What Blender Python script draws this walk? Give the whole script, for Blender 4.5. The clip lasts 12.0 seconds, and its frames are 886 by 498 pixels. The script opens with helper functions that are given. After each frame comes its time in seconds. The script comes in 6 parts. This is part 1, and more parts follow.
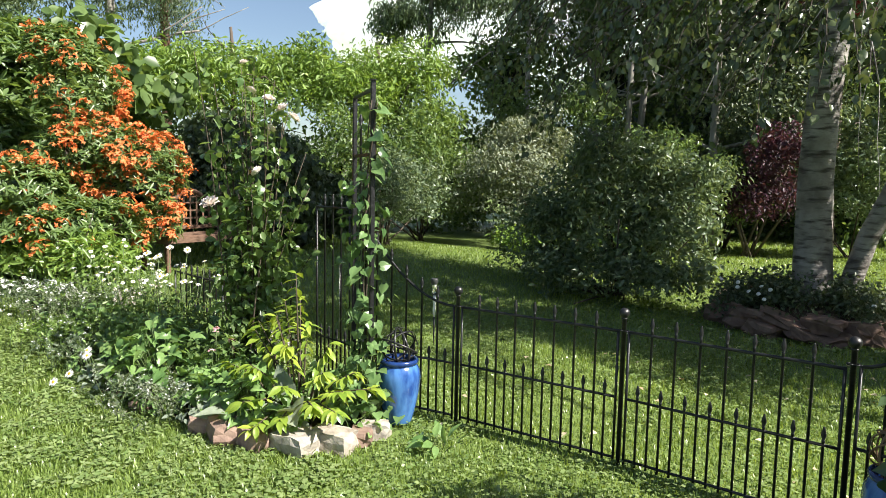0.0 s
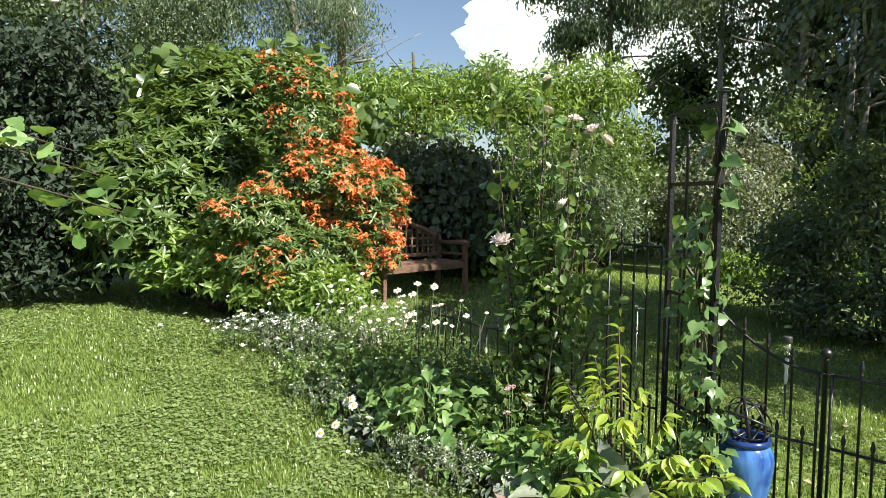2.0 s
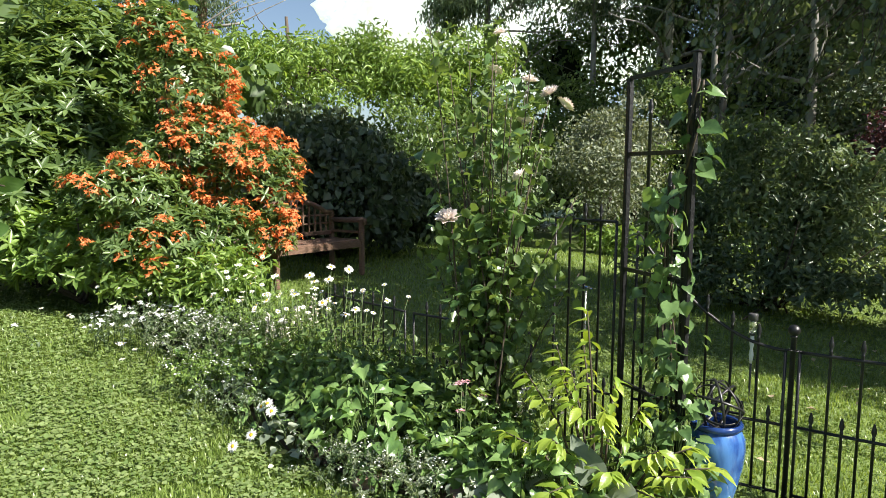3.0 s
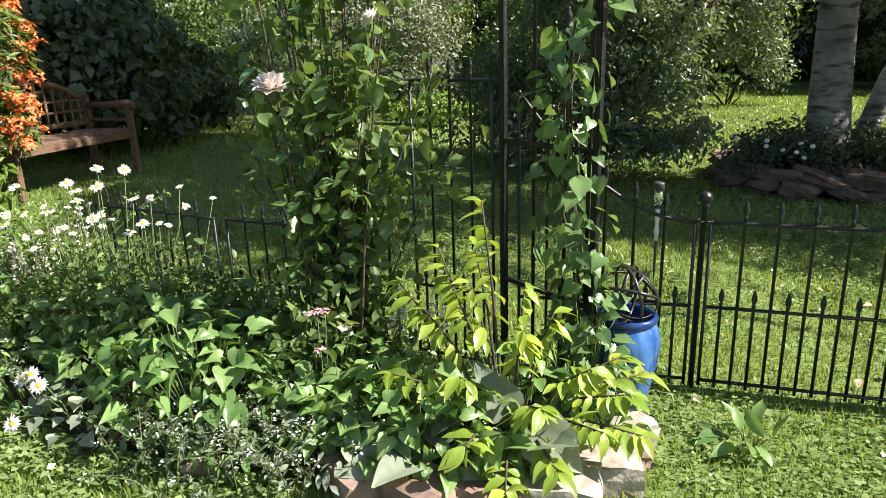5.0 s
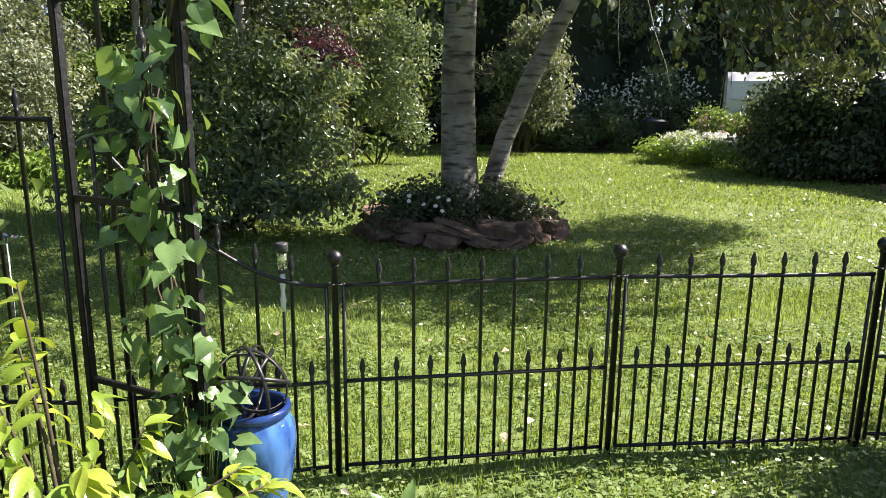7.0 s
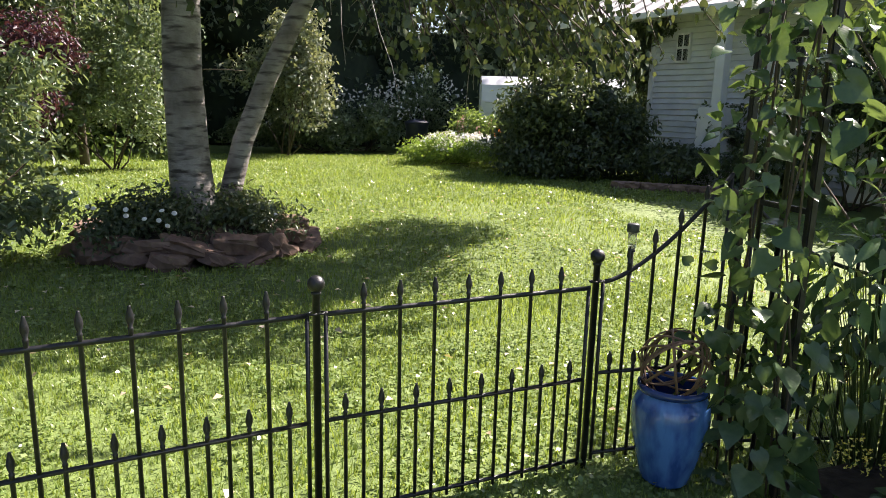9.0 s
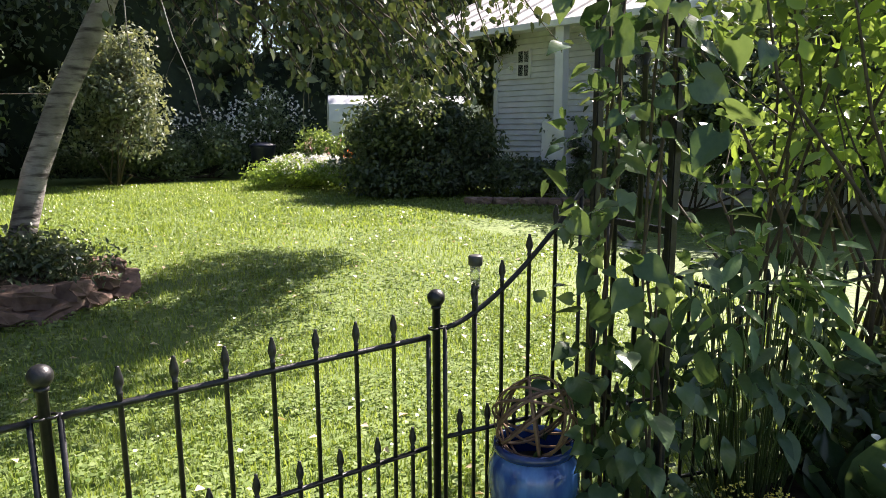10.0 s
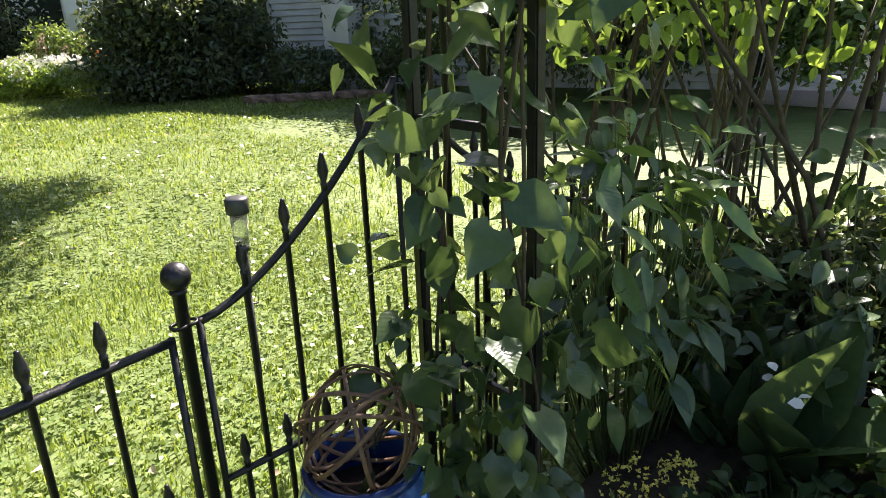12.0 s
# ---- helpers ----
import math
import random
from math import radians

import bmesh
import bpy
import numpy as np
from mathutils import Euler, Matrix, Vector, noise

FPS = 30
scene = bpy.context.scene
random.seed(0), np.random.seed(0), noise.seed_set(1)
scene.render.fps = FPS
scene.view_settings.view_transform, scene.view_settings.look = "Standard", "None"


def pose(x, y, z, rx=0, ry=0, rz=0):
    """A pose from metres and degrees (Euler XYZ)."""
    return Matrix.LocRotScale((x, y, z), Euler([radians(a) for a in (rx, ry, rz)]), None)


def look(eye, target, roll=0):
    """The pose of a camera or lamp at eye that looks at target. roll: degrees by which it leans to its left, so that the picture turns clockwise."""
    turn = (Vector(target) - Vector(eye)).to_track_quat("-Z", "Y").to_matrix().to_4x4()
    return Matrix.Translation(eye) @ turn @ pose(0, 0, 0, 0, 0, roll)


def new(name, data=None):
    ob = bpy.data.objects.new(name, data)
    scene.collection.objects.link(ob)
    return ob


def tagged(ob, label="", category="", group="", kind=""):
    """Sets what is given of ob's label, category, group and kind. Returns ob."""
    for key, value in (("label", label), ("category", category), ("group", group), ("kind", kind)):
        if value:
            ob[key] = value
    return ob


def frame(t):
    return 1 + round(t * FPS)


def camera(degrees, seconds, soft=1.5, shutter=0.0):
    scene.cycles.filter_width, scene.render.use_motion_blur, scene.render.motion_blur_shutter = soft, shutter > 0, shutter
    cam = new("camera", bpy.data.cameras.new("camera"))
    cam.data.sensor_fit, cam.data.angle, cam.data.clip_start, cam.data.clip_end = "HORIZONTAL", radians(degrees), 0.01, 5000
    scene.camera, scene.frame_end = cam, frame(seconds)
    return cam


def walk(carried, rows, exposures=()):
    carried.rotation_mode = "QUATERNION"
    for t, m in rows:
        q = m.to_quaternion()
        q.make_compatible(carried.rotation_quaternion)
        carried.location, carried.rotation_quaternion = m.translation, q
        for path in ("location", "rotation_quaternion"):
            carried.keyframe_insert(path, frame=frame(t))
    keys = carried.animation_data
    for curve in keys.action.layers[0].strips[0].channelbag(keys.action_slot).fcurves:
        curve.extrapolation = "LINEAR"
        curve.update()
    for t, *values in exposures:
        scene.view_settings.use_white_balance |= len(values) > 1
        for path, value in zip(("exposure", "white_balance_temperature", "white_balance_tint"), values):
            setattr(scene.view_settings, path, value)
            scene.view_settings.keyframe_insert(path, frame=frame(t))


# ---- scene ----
cam = camera(65.9, 12.0, soft=0.6)
PATH = [
    (0, (0.641, 0.36, 1.507), (-0.752, 1.78, 1.301), 1.1),
    (0.5, (0.352, 0.245, 1.539), (-1.168, 1.531, 1.348), -0.3),
    (1, (0.068, 0.121, 1.596), (-1.529, 1.314, 1.431), -0.4),
    (1.5, (-0.242, 0.09, 1.597), (-1.913, 1.185, 1.501), 0.1),
    (2, (-0.539, 0.037, 1.561), (-2.192, 1.152, 1.409), 0.5),
    (2.5, (-0.884, 0.03, 1.556), (-2.349, 1.382, 1.401), -0.4),
    (2.7, (-1.003, 0.013, 1.545), (-2.429, 1.403, 1.358), -0.1),
    (4.3, (-1.778, 0.321, 1.513), (-3.0, 1.87, 1.185), -2.1),
    (4.5, (-1.86, 0.373, 1.497), (-2.988, 1.973, 1.084), -2.7),
    (5, (-1.921, 0.565, 1.439), (-2.797, 2.268, 0.863), -1.8),
    (5.5, (-1.905, 0.799, 1.418), (-2.513, 2.634, 0.906), -0.0),
    (6, (-1.882, 0.953, 1.385), (-2.214, 2.883, 0.977), 2.6),
    (6.5, (-1.855, 1.031, 1.355), (-1.944, 2.993, 0.978), 1.3),
    (7, (-1.84, 1.07, 1.351), (-1.824, 3.027, 0.935), 0.7),
    (7.5, (-1.803, 1.115, 1.349), (-1.6, 3.06, 0.928), 0.7),
    (7.7, (-1.792, 1.143, 1.346), (-1.48, 3.073, 0.926), 0.8),
    (9.3, (-1.352, 1.616, 1.365), (-0.646, 3.447, 0.976), 1.2),
    (9.5, (-1.29, 1.697, 1.356), (-0.518, 3.507, 0.999), 0.8),
    (10, (-1.119, 1.894, 1.347), (-0.118, 3.59, 1.002), -0.3),
    (10.5, (-0.917, 2.044, 1.331), (0.26, 3.622, 0.975), -2.9),
    (11, (-0.709, 2.195, 1.31), (0.598, 3.608, 0.769), -2.0),
    (11.5, (-0.634, 2.316, 1.293), (0.785, 3.566, 0.64), -2.3),
    (12, (-0.635, 2.507, 1.276), (0.759, 3.784, 0.624), -2.2),
]
walk(cam, [(t, look(eye, target, roll)) for t, eye, target, roll in PATH], exposures=((0, 1.25, 6500, 10), (2.5, 1.15, 6500, 10), (5, 1.35, 6550, 12), (9.5, 1.68, 6650, 22), (12, 1.85, 6650, 22)))

# ---- world, sun ----
SUN = Vector((0.93, 0.28, 0.97)).normalized()
world = bpy.data.worlds.new("sky_world")
scene.world = world
world.use_nodes = True
wn = world.node_tree
sky = wn.nodes.new("ShaderNodeTexSky")
sky.sky_type = "NISHITA"
sky.sun_disc = False
sky.sun_elevation = math.asin(SUN.z)
sky.sun_rotation = math.atan2(SUN.x, SUN.y)
wn.links.new(sky.outputs[0], wn.nodes["Background"].inputs[0])
wn.nodes["Background"].inputs[1].default_value = 0.062
sun = new("sun", bpy.data.lights.new("sun", "SUN"))
sun.data.energy, sun.data.angle, sun.data.color = 5.0, radians(0.53), (1.0, 0.95, 0.86)
sun.matrix_world = look(SUN * 60, (0, 0, 0))


# ---- materials ----
def mat_base(name):
    m = bpy.data.materials.new(name)
    m.use_nodes = True
    return m, m.node_tree, m.node_tree.nodes["Principled BSDF"]


def ramp_mix(nt, fac, a, b):
    mix = nt.nodes.new("ShaderNodeMix")
    mix.data_type = "RGBA"
    mix.inputs["A"].default_value, mix.inputs["B"].default_value = (*a, 1), (*b, 1)
    nt.links.new(fac, mix.inputs["Factor"])
    return mix.outputs["Result"]


def leaf_mat(name, a, b, rough=0.36, trans=0.35, glow=1.6, islands=True):
    """Leaves: two tones by leaf, a vein-scale mottle, light passing through."""
    if max(b) < 0.5:
        a, b = (a[0] * 1.15, a[1] * 1.05, a[2] * 1.3 + 0.003), (b[0] * 1.95 + 0.02, b[1] * 1.6 + 0.012, b[2] * 2.1 + 0.024)
    m, nt, p = mat_base(name)
    src = nt.nodes.new("ShaderNodeNewGeometry").outputs["Random Per Island"] if islands else nt.nodes.new("ShaderNodeObjectInfo").outputs["Random"]
    tex = nt.nodes.new("ShaderNodeTexNoise")
    tex.inputs["Scale"].default_value = 3.0 if islands else 45.0
    co = nt.nodes.new("ShaderNodeNewGeometry")
    nt.links.new(co.outputs["Position"], tex.inputs["Vector"])
    mm = nt.nodes.new("ShaderNodeMath")
    mm.operation = "MULTIPLY_ADD"
    mm.inputs[1].default_value = 0.65
    nt.links.new(src, mm.inputs[0])
    half = nt.nodes.new("ShaderNodeMath")
    half.operation = "MULTIPLY"
    half.inputs[1].default_value = 0.4
    nt.links.new(tex.outputs[0], half.inputs[0])
    nt.links.new(half.outputs[0], mm.inputs[2])
    col = ramp_mix(nt, mm.outputs[0], a, b)
    nt.links.new(col, p.inputs["Base Color"])
    p.inputs["Roughness"].default_value = rough
    p.inputs["Specular IOR Level"].default_value = 0.25 if rough > 0.55 and max(b) < 0.4 else 0.5
    if not islands:
        # side veins slanting from the midrib, as fine relief and a paler line
        tc = nt.nodes.new("ShaderNodeTexCoord")
        sep = nt.nodes.new("ShaderNodeSeparateXYZ")
        nt.links.new(tc.outputs["Object"], sep.inputs[0])
        ops = []
        for op, k in (("ABSOLUTE", 0.0), ("MULTIPLY", -0.9), ("ADD", 0.0), ("MULTIPLY", 480.0), ("SINE", 0.0)):
            nd = nt.nodes.new("ShaderNodeMath")
            nd.operation = op
            nd.inputs[1].default_value = k
            nt.links.new(ops[-1].outputs[0] if ops else sep.outputs["X"], nd.inputs[0])
            if op == "ADD":
                nt.links.new(sep.outputs["Y"], nd.inputs[1])
            ops.append(nd)
        both = nt.nodes.new("ShaderNodeMath")
        both.operation = "MULTIPLY_ADD"
        both.inputs[1].default_value = 0.1
        nt.links.new(ops[-1].outputs[0], both.inputs[0])
        nt.links.new(tex.outputs[0], both.inputs[2])
        bp = nt.nodes.new("ShaderNodeBump")
        bp.inputs["Strength"].default_value, bp.inputs["Distance"].default_value = 0.28, 0.003
        nt.links.new(both.outputs[0], bp.inputs["Height"])
        nt.links.new(bp.outputs[0], p.inputs["Normal"])
    tr = nt.nodes.new("ShaderNodeBsdfTranslucent")
    warm = nt.nodes.new("ShaderNodeMix")
    warm.data_type, warm.blend_type = "RGBA", "MULTIPLY"
    warm.inputs["Factor"].default_value = 1.0
    warm.inputs["B"].default_value = (1.22 * glow, 1.1 * glow, 0.55 * glow, 1)
    nt.links.new(col, warm.inputs["A"])
    nt.links.new(warm.outputs["Result"], tr.inputs["Color"])
    mix = nt.nodes.new("ShaderNodeMixShader")
    mix.inputs[0].default_value = trans
    nt.links.new(p.outputs[0], mix.inputs[1])
    nt.links.new(tr.outputs[0], mix.inputs[2])
    nt.links.new(mix.outputs[0], nt.nodes["Material Output"].inputs[0])
    return m


def surf(name, a, b, scale=8.0, rough=0.6, metal=0.0, bump=0.0, stretch=(1, 1, 1), coat=0.0, detail=6.0, sharp=0.0):
    """A solid surface: two tones by noise at two scales, with relief."""
    m, nt, p = mat_base(name)
    tc = nt.nodes.new("ShaderNodeTexCoord")
    mp = nt.nodes.new("ShaderNodeMapping")
    mp.inputs["Scale"].default_value = stretch
    nt.links.new(tc.outputs["Object"], mp.inputs["Vector"])
    tex = nt.nodes.new("ShaderNodeTexNoise")
    tex.inputs["Scale"].default_value, tex.inputs["Detail"].default_value = scale, detail
    nt.links.new(mp.outputs[0], tex.inputs["Vector"])
    rr = nt.nodes.new("ShaderNodeMapRange")
    rr.inputs["From Min"].default_value, rr.inputs["From Max"].default_value = 0.32 + sharp, 0.68 - sharp
    nt.links.new(tex.outputs[0], rr.inputs["Value"])
    info = nt.nodes.new("ShaderNodeObjectInfo")
    add = nt.nodes.new("ShaderNodeMath")
    add.operation = "MULTIPLY_ADD"
    add.inputs[1].default_value = 0.7
    nt.links.new(rr.outputs[0], add.inputs[0])
    sc = nt.nodes.new("ShaderNodeMath")
    sc.operation = "MULTIPLY"
    sc.inputs[1].default_value = 0.3
    nt.links.new(info.outputs["Random"], sc.inputs[0])
    nt.links.new(sc.outputs[0], add.inputs[2])
    nt.links.new(ramp_mix(nt, add.outputs[0], a, b), p.inputs["Base Color"])
    p.inputs["Roughness"].default_value, p.inputs["Metallic"].default_value = rough, metal
    p.inputs["Coat Weight"].default_value = coat
    if bump:
        bp = nt.nodes.new("ShaderNodeBump")
        bp.inputs["Strength"].default_value, bp.inputs["Distance"].default_value = bump, 0.02
        nt.links.new(tex.outputs[0], bp.inputs["Height"])
        nt.links.new(bp.outputs[0], p.inputs["Normal"])
    return m


M_IRON = surf("black_paint", (0.006, 0.006, 0.007), (0.018, 0.018, 0.02), 60, 0.42, bump=0.15)
M_BAND = surf("dark_band_metal", (0.02, 0.02, 0.022), (0.06, 0.06, 0.06), 30, 0.35, metal=0.6)
M_GLAZE = surf("blue_glaze", (0.008, 0.032, 0.19), (0.08, 0.22, 0.52), 18, 0.18, bump=0.12, stretch=(1, 1, 0.35), coat=0.6, sharp=0.05)
M_GLAZE_DARK = surf("blue_glaze_rim", (0.006, 0.012, 0.06), (0.02, 0.06, 0.22), 14, 0.18, coat=0.5)
M_RATTAN = surf("rattan_strip", (0.14, 0.075, 0.04), (0.26, 0.16, 0.09), 40, 0.6, bump=0.3)
M_SOIL = surf("bed_soil", (0.025, 0.017, 0.011), (0.07, 0.05, 0.032), 22, 0.95, bump=0.9)
M_STONE_W = surf("pale_stone", (0.24, 0.2, 0.16), (0.52, 0.48, 0.42), 16, 0.85, bump=0.8)
M_STONE_R = surf("red_brown_stone", (0.14, 0.085, 0.065), (0.33, 0.23, 0.18), 12, 0.88, bump=0.8)
M_STONE_D = surf("dark_ring_stone", (0.1, 0.06, 0.045), (0.25, 0.165, 0.125), 9, 0.9, bump=0.9)
M_TEAK = surf("weathered_bench_wood", (0.1, 0.055, 0.035), (0.22, 0.135, 0.09), 18, 0.7, bump=0.3, stretch=(1, 1, 6))
M_BARK = surf("brown_bark", (0.05, 0.038, 0.028), (0.14, 0.11, 0.085), 14, 0.9, bump=0.8, stretch=(1, 1, 0.25))
M_GREYBARK = surf("grey_bark", (0.12, 0.11, 0.095), (0.36, 0.34, 0.3), 9, 0.85, bump=0.6, stretch=(1, 1, 0.3))
M_STEM = surf("green_stem", (0.06, 0.1, 0.03), (0.12, 0.17, 0.05), 30, 0.6)
M_WOODSTEM = surf("woody_stem", (0.035, 0.026, 0.018), (0.1, 0.075, 0.05), 30, 0.8)
M_LAMPCAP = surf("lamp_cap_plastic", (0.03, 0.03, 0.03), (0.08, 0.08, 0.08), 40, 0.45)
M_LAMPSTEEL = surf("lamp_steel", (0.35, 0.35, 0.35), (0.6, 0.6, 0.6), 20, 0.25, metal=1.0)
M_SIDING = surf("white_siding", (0.62, 0.63, 0.64), (0.78, 0.79, 0.8), 4, 0.55)
M_TRIM = surf("white_trim", (0.7, 0.7, 0.7), (0.82, 0.82, 0.82), 5, 0.5)
M_ROOF = surf("metal_roof", (0.5, 0.47, 0.44), (0.72, 0.69, 0.66), 3, 0.4, stretch=(1, 1, 1))
M_SHADOWGLASS = surf("window_glass_dark", (0.02, 0.025, 0.03), (0.05, 0.06, 0.065), 3, 0.06)
M_CARAVAN = surf("white_metal_sheet", (0.6, 0.62, 0.64), (0.8, 0.81, 0.82), 2, 0.35)
M_BLUEBIN = surf("dark_blue_plastic", (0.012, 0.016, 0.035), (0.03, 0.035, 0.06), 8, 0.5)
M_POLE = surf("pole_wood", (0.12, 0.06, 0.04), (0.24, 0.13, 0.09), 6, 0.85, stretch=(4, 4, 0.3))
M_GREYBOX = surf("grey_metal", (0.5, 0.5, 0.5), (0.65, 0.65, 0.65), 5, 0.5)
M_CLOUD = surf("cloud_white_glow", (0.92, 0.92, 0.93), (0.97, 0.97, 0.97), 0.02, 1.0)
# faint added glow lifts the cloud's dull shaded side
M_CLOUD.node_tree.nodes["Principled BSDF"].inputs["Emission Color"].default_value = (0.93, 0.96, 1.0, 1)
M_CLOUD.node_tree.nodes["Principled BSDF"].inputs["Emission Strength"].default_value = 0.3
# near-black colour for the shade between the woodland leaves
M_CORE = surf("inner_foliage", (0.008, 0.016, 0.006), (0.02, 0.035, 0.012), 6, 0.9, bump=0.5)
M_GRAVEL = surf("pale_gravel", (0.4, 0.33, 0.29), (0.62, 0.54, 0.48), 30, 0.9, bump=0.6)
M_WHITE = leaf_mat("white_petals", (0.72, 0.72, 0.7), (0.85, 0.85, 0.82), 0.6, 0.08, 0.7)
M_BLUSH = leaf_mat("blush_petals", (0.8, 0.68, 0.63), (0.88, 0.82, 0.79), 0.6, 0.08, 0.7)
M_PINK = leaf_mat("pink_petals", (0.6, 0.3, 0.38), (0.75, 0.5, 0.55), 0.6, 0.25, 0.8)
M_ORANGE = leaf_mat("orange_petals", (0.66, 0.115, 0.03), (0.84, 0.35, 0.12), 0.55, 0.3, 1.0)
M_YELLOW = surf("yellow_disc", (0.6, 0.34, 0.01), (0.75, 0.5, 0.03), 90, 0.8, bump=0.5)
M_LIME = leaf_mat("lime_flower", (0.28, 0.33, 0.05), (0.45, 0.48, 0.1), 0.6, 0.3)
M_DRY = leaf_mat("dry_leaf", (0.35, 0.24, 0.12), (0.75, 0.66, 0.5), 0.7, 0.2, 0.8)
L_GREEN = leaf_mat("leaf_green", (0.024, 0.062, 0.012), (0.09, 0.17, 0.034), 0.32)
L_DARK = leaf_mat("leaf_dark", (0.012, 0.034, 0.01), (0.06, 0.105, 0.034), 0.4, 0.25)
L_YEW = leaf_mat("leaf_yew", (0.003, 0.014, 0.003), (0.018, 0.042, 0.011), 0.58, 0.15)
L_BRIGHT = leaf_mat("leaf_bright", (0.06, 0.13, 0.018), (0.13, 0.24, 0.035))
L_OLIVE = leaf_mat("leaf_olive", (0.026, 0.058, 0.018), (0.1, 0.17, 0.068), 0.32, 0.32)
L_GREY = leaf_mat("leaf_grey", (0.05, 0.085, 0.035), (0.13, 0.185, 0.09), 0.5, 0.25)
L_RED = leaf_mat("leaf_red", (0.016, 0.008, 0.009), (0.032, 0.01, 0.012), 0.5, 0.3)
# brighter copy of the red leaf: sunlight on the tall red tree as colour
L_RED_LIT = leaf_mat("leaf_red_lit", (0.09, 0.014, 0.018), (0.2, 0.035, 0.045), 0.5, 0.4)
L_GINKGO = leaf_mat("leaf_pale_green", (0.02, 0.045, 0.012), (0.07, 0.11, 0.035), 0.24, 0.22, 1.2)
P_VINE = leaf_mat("vine_leaf", (0.022, 0.07, 0.015), (0.095, 0.195, 0.045), 0.28, 0.25, islands=False)
P_LIME = leaf_mat("yellow_green_leaf", (0.12, 0.24, 0.02), (0.2, 0.3, 0.026), 0.36, 0.36, 1.2, islands=False)
P_BROAD = leaf_mat("broad_leaf", (0.05, 0.13, 0.025), (0.13, 0.25, 0.055), 0.32, 0.3, islands=False)
# leaf green darkened to put the right bed's shade into its colour
P_SHADE = leaf_mat("shaded_leaf", (0.015, 0.048, 0.014), (0.05, 0.105, 0.028), 0.24, 0.26, islands=False)
P_GREYBROAD = leaf_mat("grey_green_leaf", (0.09, 0.14, 0.075), (0.17, 0.24, 0.13), 0.55, 0.25, islands=False)
L_CLOVER = leaf_mat("clover_leaf", (0.085, 0.17, 0.028), (0.155, 0.24, 0.07), 0.27, 0.32, 1.3)
M_BLADE = leaf_mat("grass_blade", (0.066, 0.135, 0.015), (0.145, 0.238, 0.044), 0.3, 0.42, 1.4)


def ground_mat():
    m, nt, p = mat_base("lawn_ground")
    co = nt.nodes.new("ShaderNodeNewGeometry").outputs["Position"]
    cols = []
    for scale in (0.5, 14.0, 90.0):
        tex = nt.nodes.new("ShaderNodeTexNoise")
        tex.inputs["Scale"].default_value, tex.inputs["Detail"].default_value = scale, 8
        nt.links.new(co, tex.inputs["Vector"])
        cols.append(tex.outputs[0])
    add = nt.nodes.new("ShaderNodeMath")
    add.operation = "MULTIPLY_ADD"
    add.inputs[1].default_value = 0.55
    nt.links.new(cols[0], add.inputs[0])
    sub = nt.nodes.new("ShaderNodeMath")
    sub.operation = "MULTIPLY"
    sub.inputs[1].default_value = 0.5
    nt.links.new(cols[2], sub.inputs[0])
    nt.links.new(sub.outputs[0], add.inputs[2])
    rr = nt.nodes.new("ShaderNodeMapRange")
    rr.inputs["From Min"].default_value, rr.inputs["From Max"].default_value = 0.35, 0.7
    nt.links.new(add.outputs[0], rr.inputs["Value"])
    nt.links.new(ramp_mix(nt, rr.outputs[0], (0.075, 0.12, 0.022), (0.17, 0.235, 0.055)), p.inputs["Base Color"])
    p.inputs["Roughness"].default_value = 0.75
    bp = nt.nodes.new("ShaderNodeBump")
    bp.inputs["Strength"].default_value, bp.inputs["Distance"].default_value = 1.0, 0.04
    nt.links.new(cols[1], bp.inputs["Height"])
    nt.links.new(bp.outputs[0], p.inputs["Normal"])
    return m


M_GROUND = ground_mat()


# ---- mesh helpers ----
def thing(name, label, category, at=(0, 0, 0), group="", kind="", turn=0):
    ob = tagged(new(name), label, category, group, kind)
    ob.matrix_world = pose(*at, 0, 0, turn)
    ob.empty_display_size = 0.1
    return ob


def part(name, data, material, parent, label="", m=None, smooth=True, kind=""):
    """One mesh object under a thing; data: a bmesh in the parent's space, or a mesh."""
    if isinstance(data, bmesh.types.BMesh):
        me = bpy.data.meshes.new(name)
        data.to_mesh(me)
        data.free()
        if smooth:
            me.polygons.foreach_set("use_smooth", [True] * len(me.polygons))
    else:
        me = data
    if material and not me.materials:
        me.materials.append(material)
    ob = tagged(new(name, me), label, kind=kind)
    ob.parent = parent
    if m is not None:
        ob.matrix_local = m
    return ob


def mesh_np(name, verts, tris, material):
    me = bpy.data.meshes.new(name)
    n, f = len(verts), len(tris)
    me.vertices.add(n)
    me.vertices.foreach_set("co", np.asarray(verts, dtype=np.float32).ravel())
    me.loops.add(3 * f)
    me.loops.foreach_set("vertex_index", np.asarray(tris, dtype=np.int32).ravel())
    me.polygons.add(f)
    me.polygons.foreach_set("loop_start", np.arange(0, 3 * f, 3, dtype=np.int32))
    me.polygons.foreach_set("loop_total", np.full(f, 3, dtype=np.int32))
    me.update(calc_edges=True)
    me.materials.append(material)
    return me


def unit(a):
    return a / np.maximum(np.linalg.norm(a, axis=-1, keepdims=True), 1e-6)


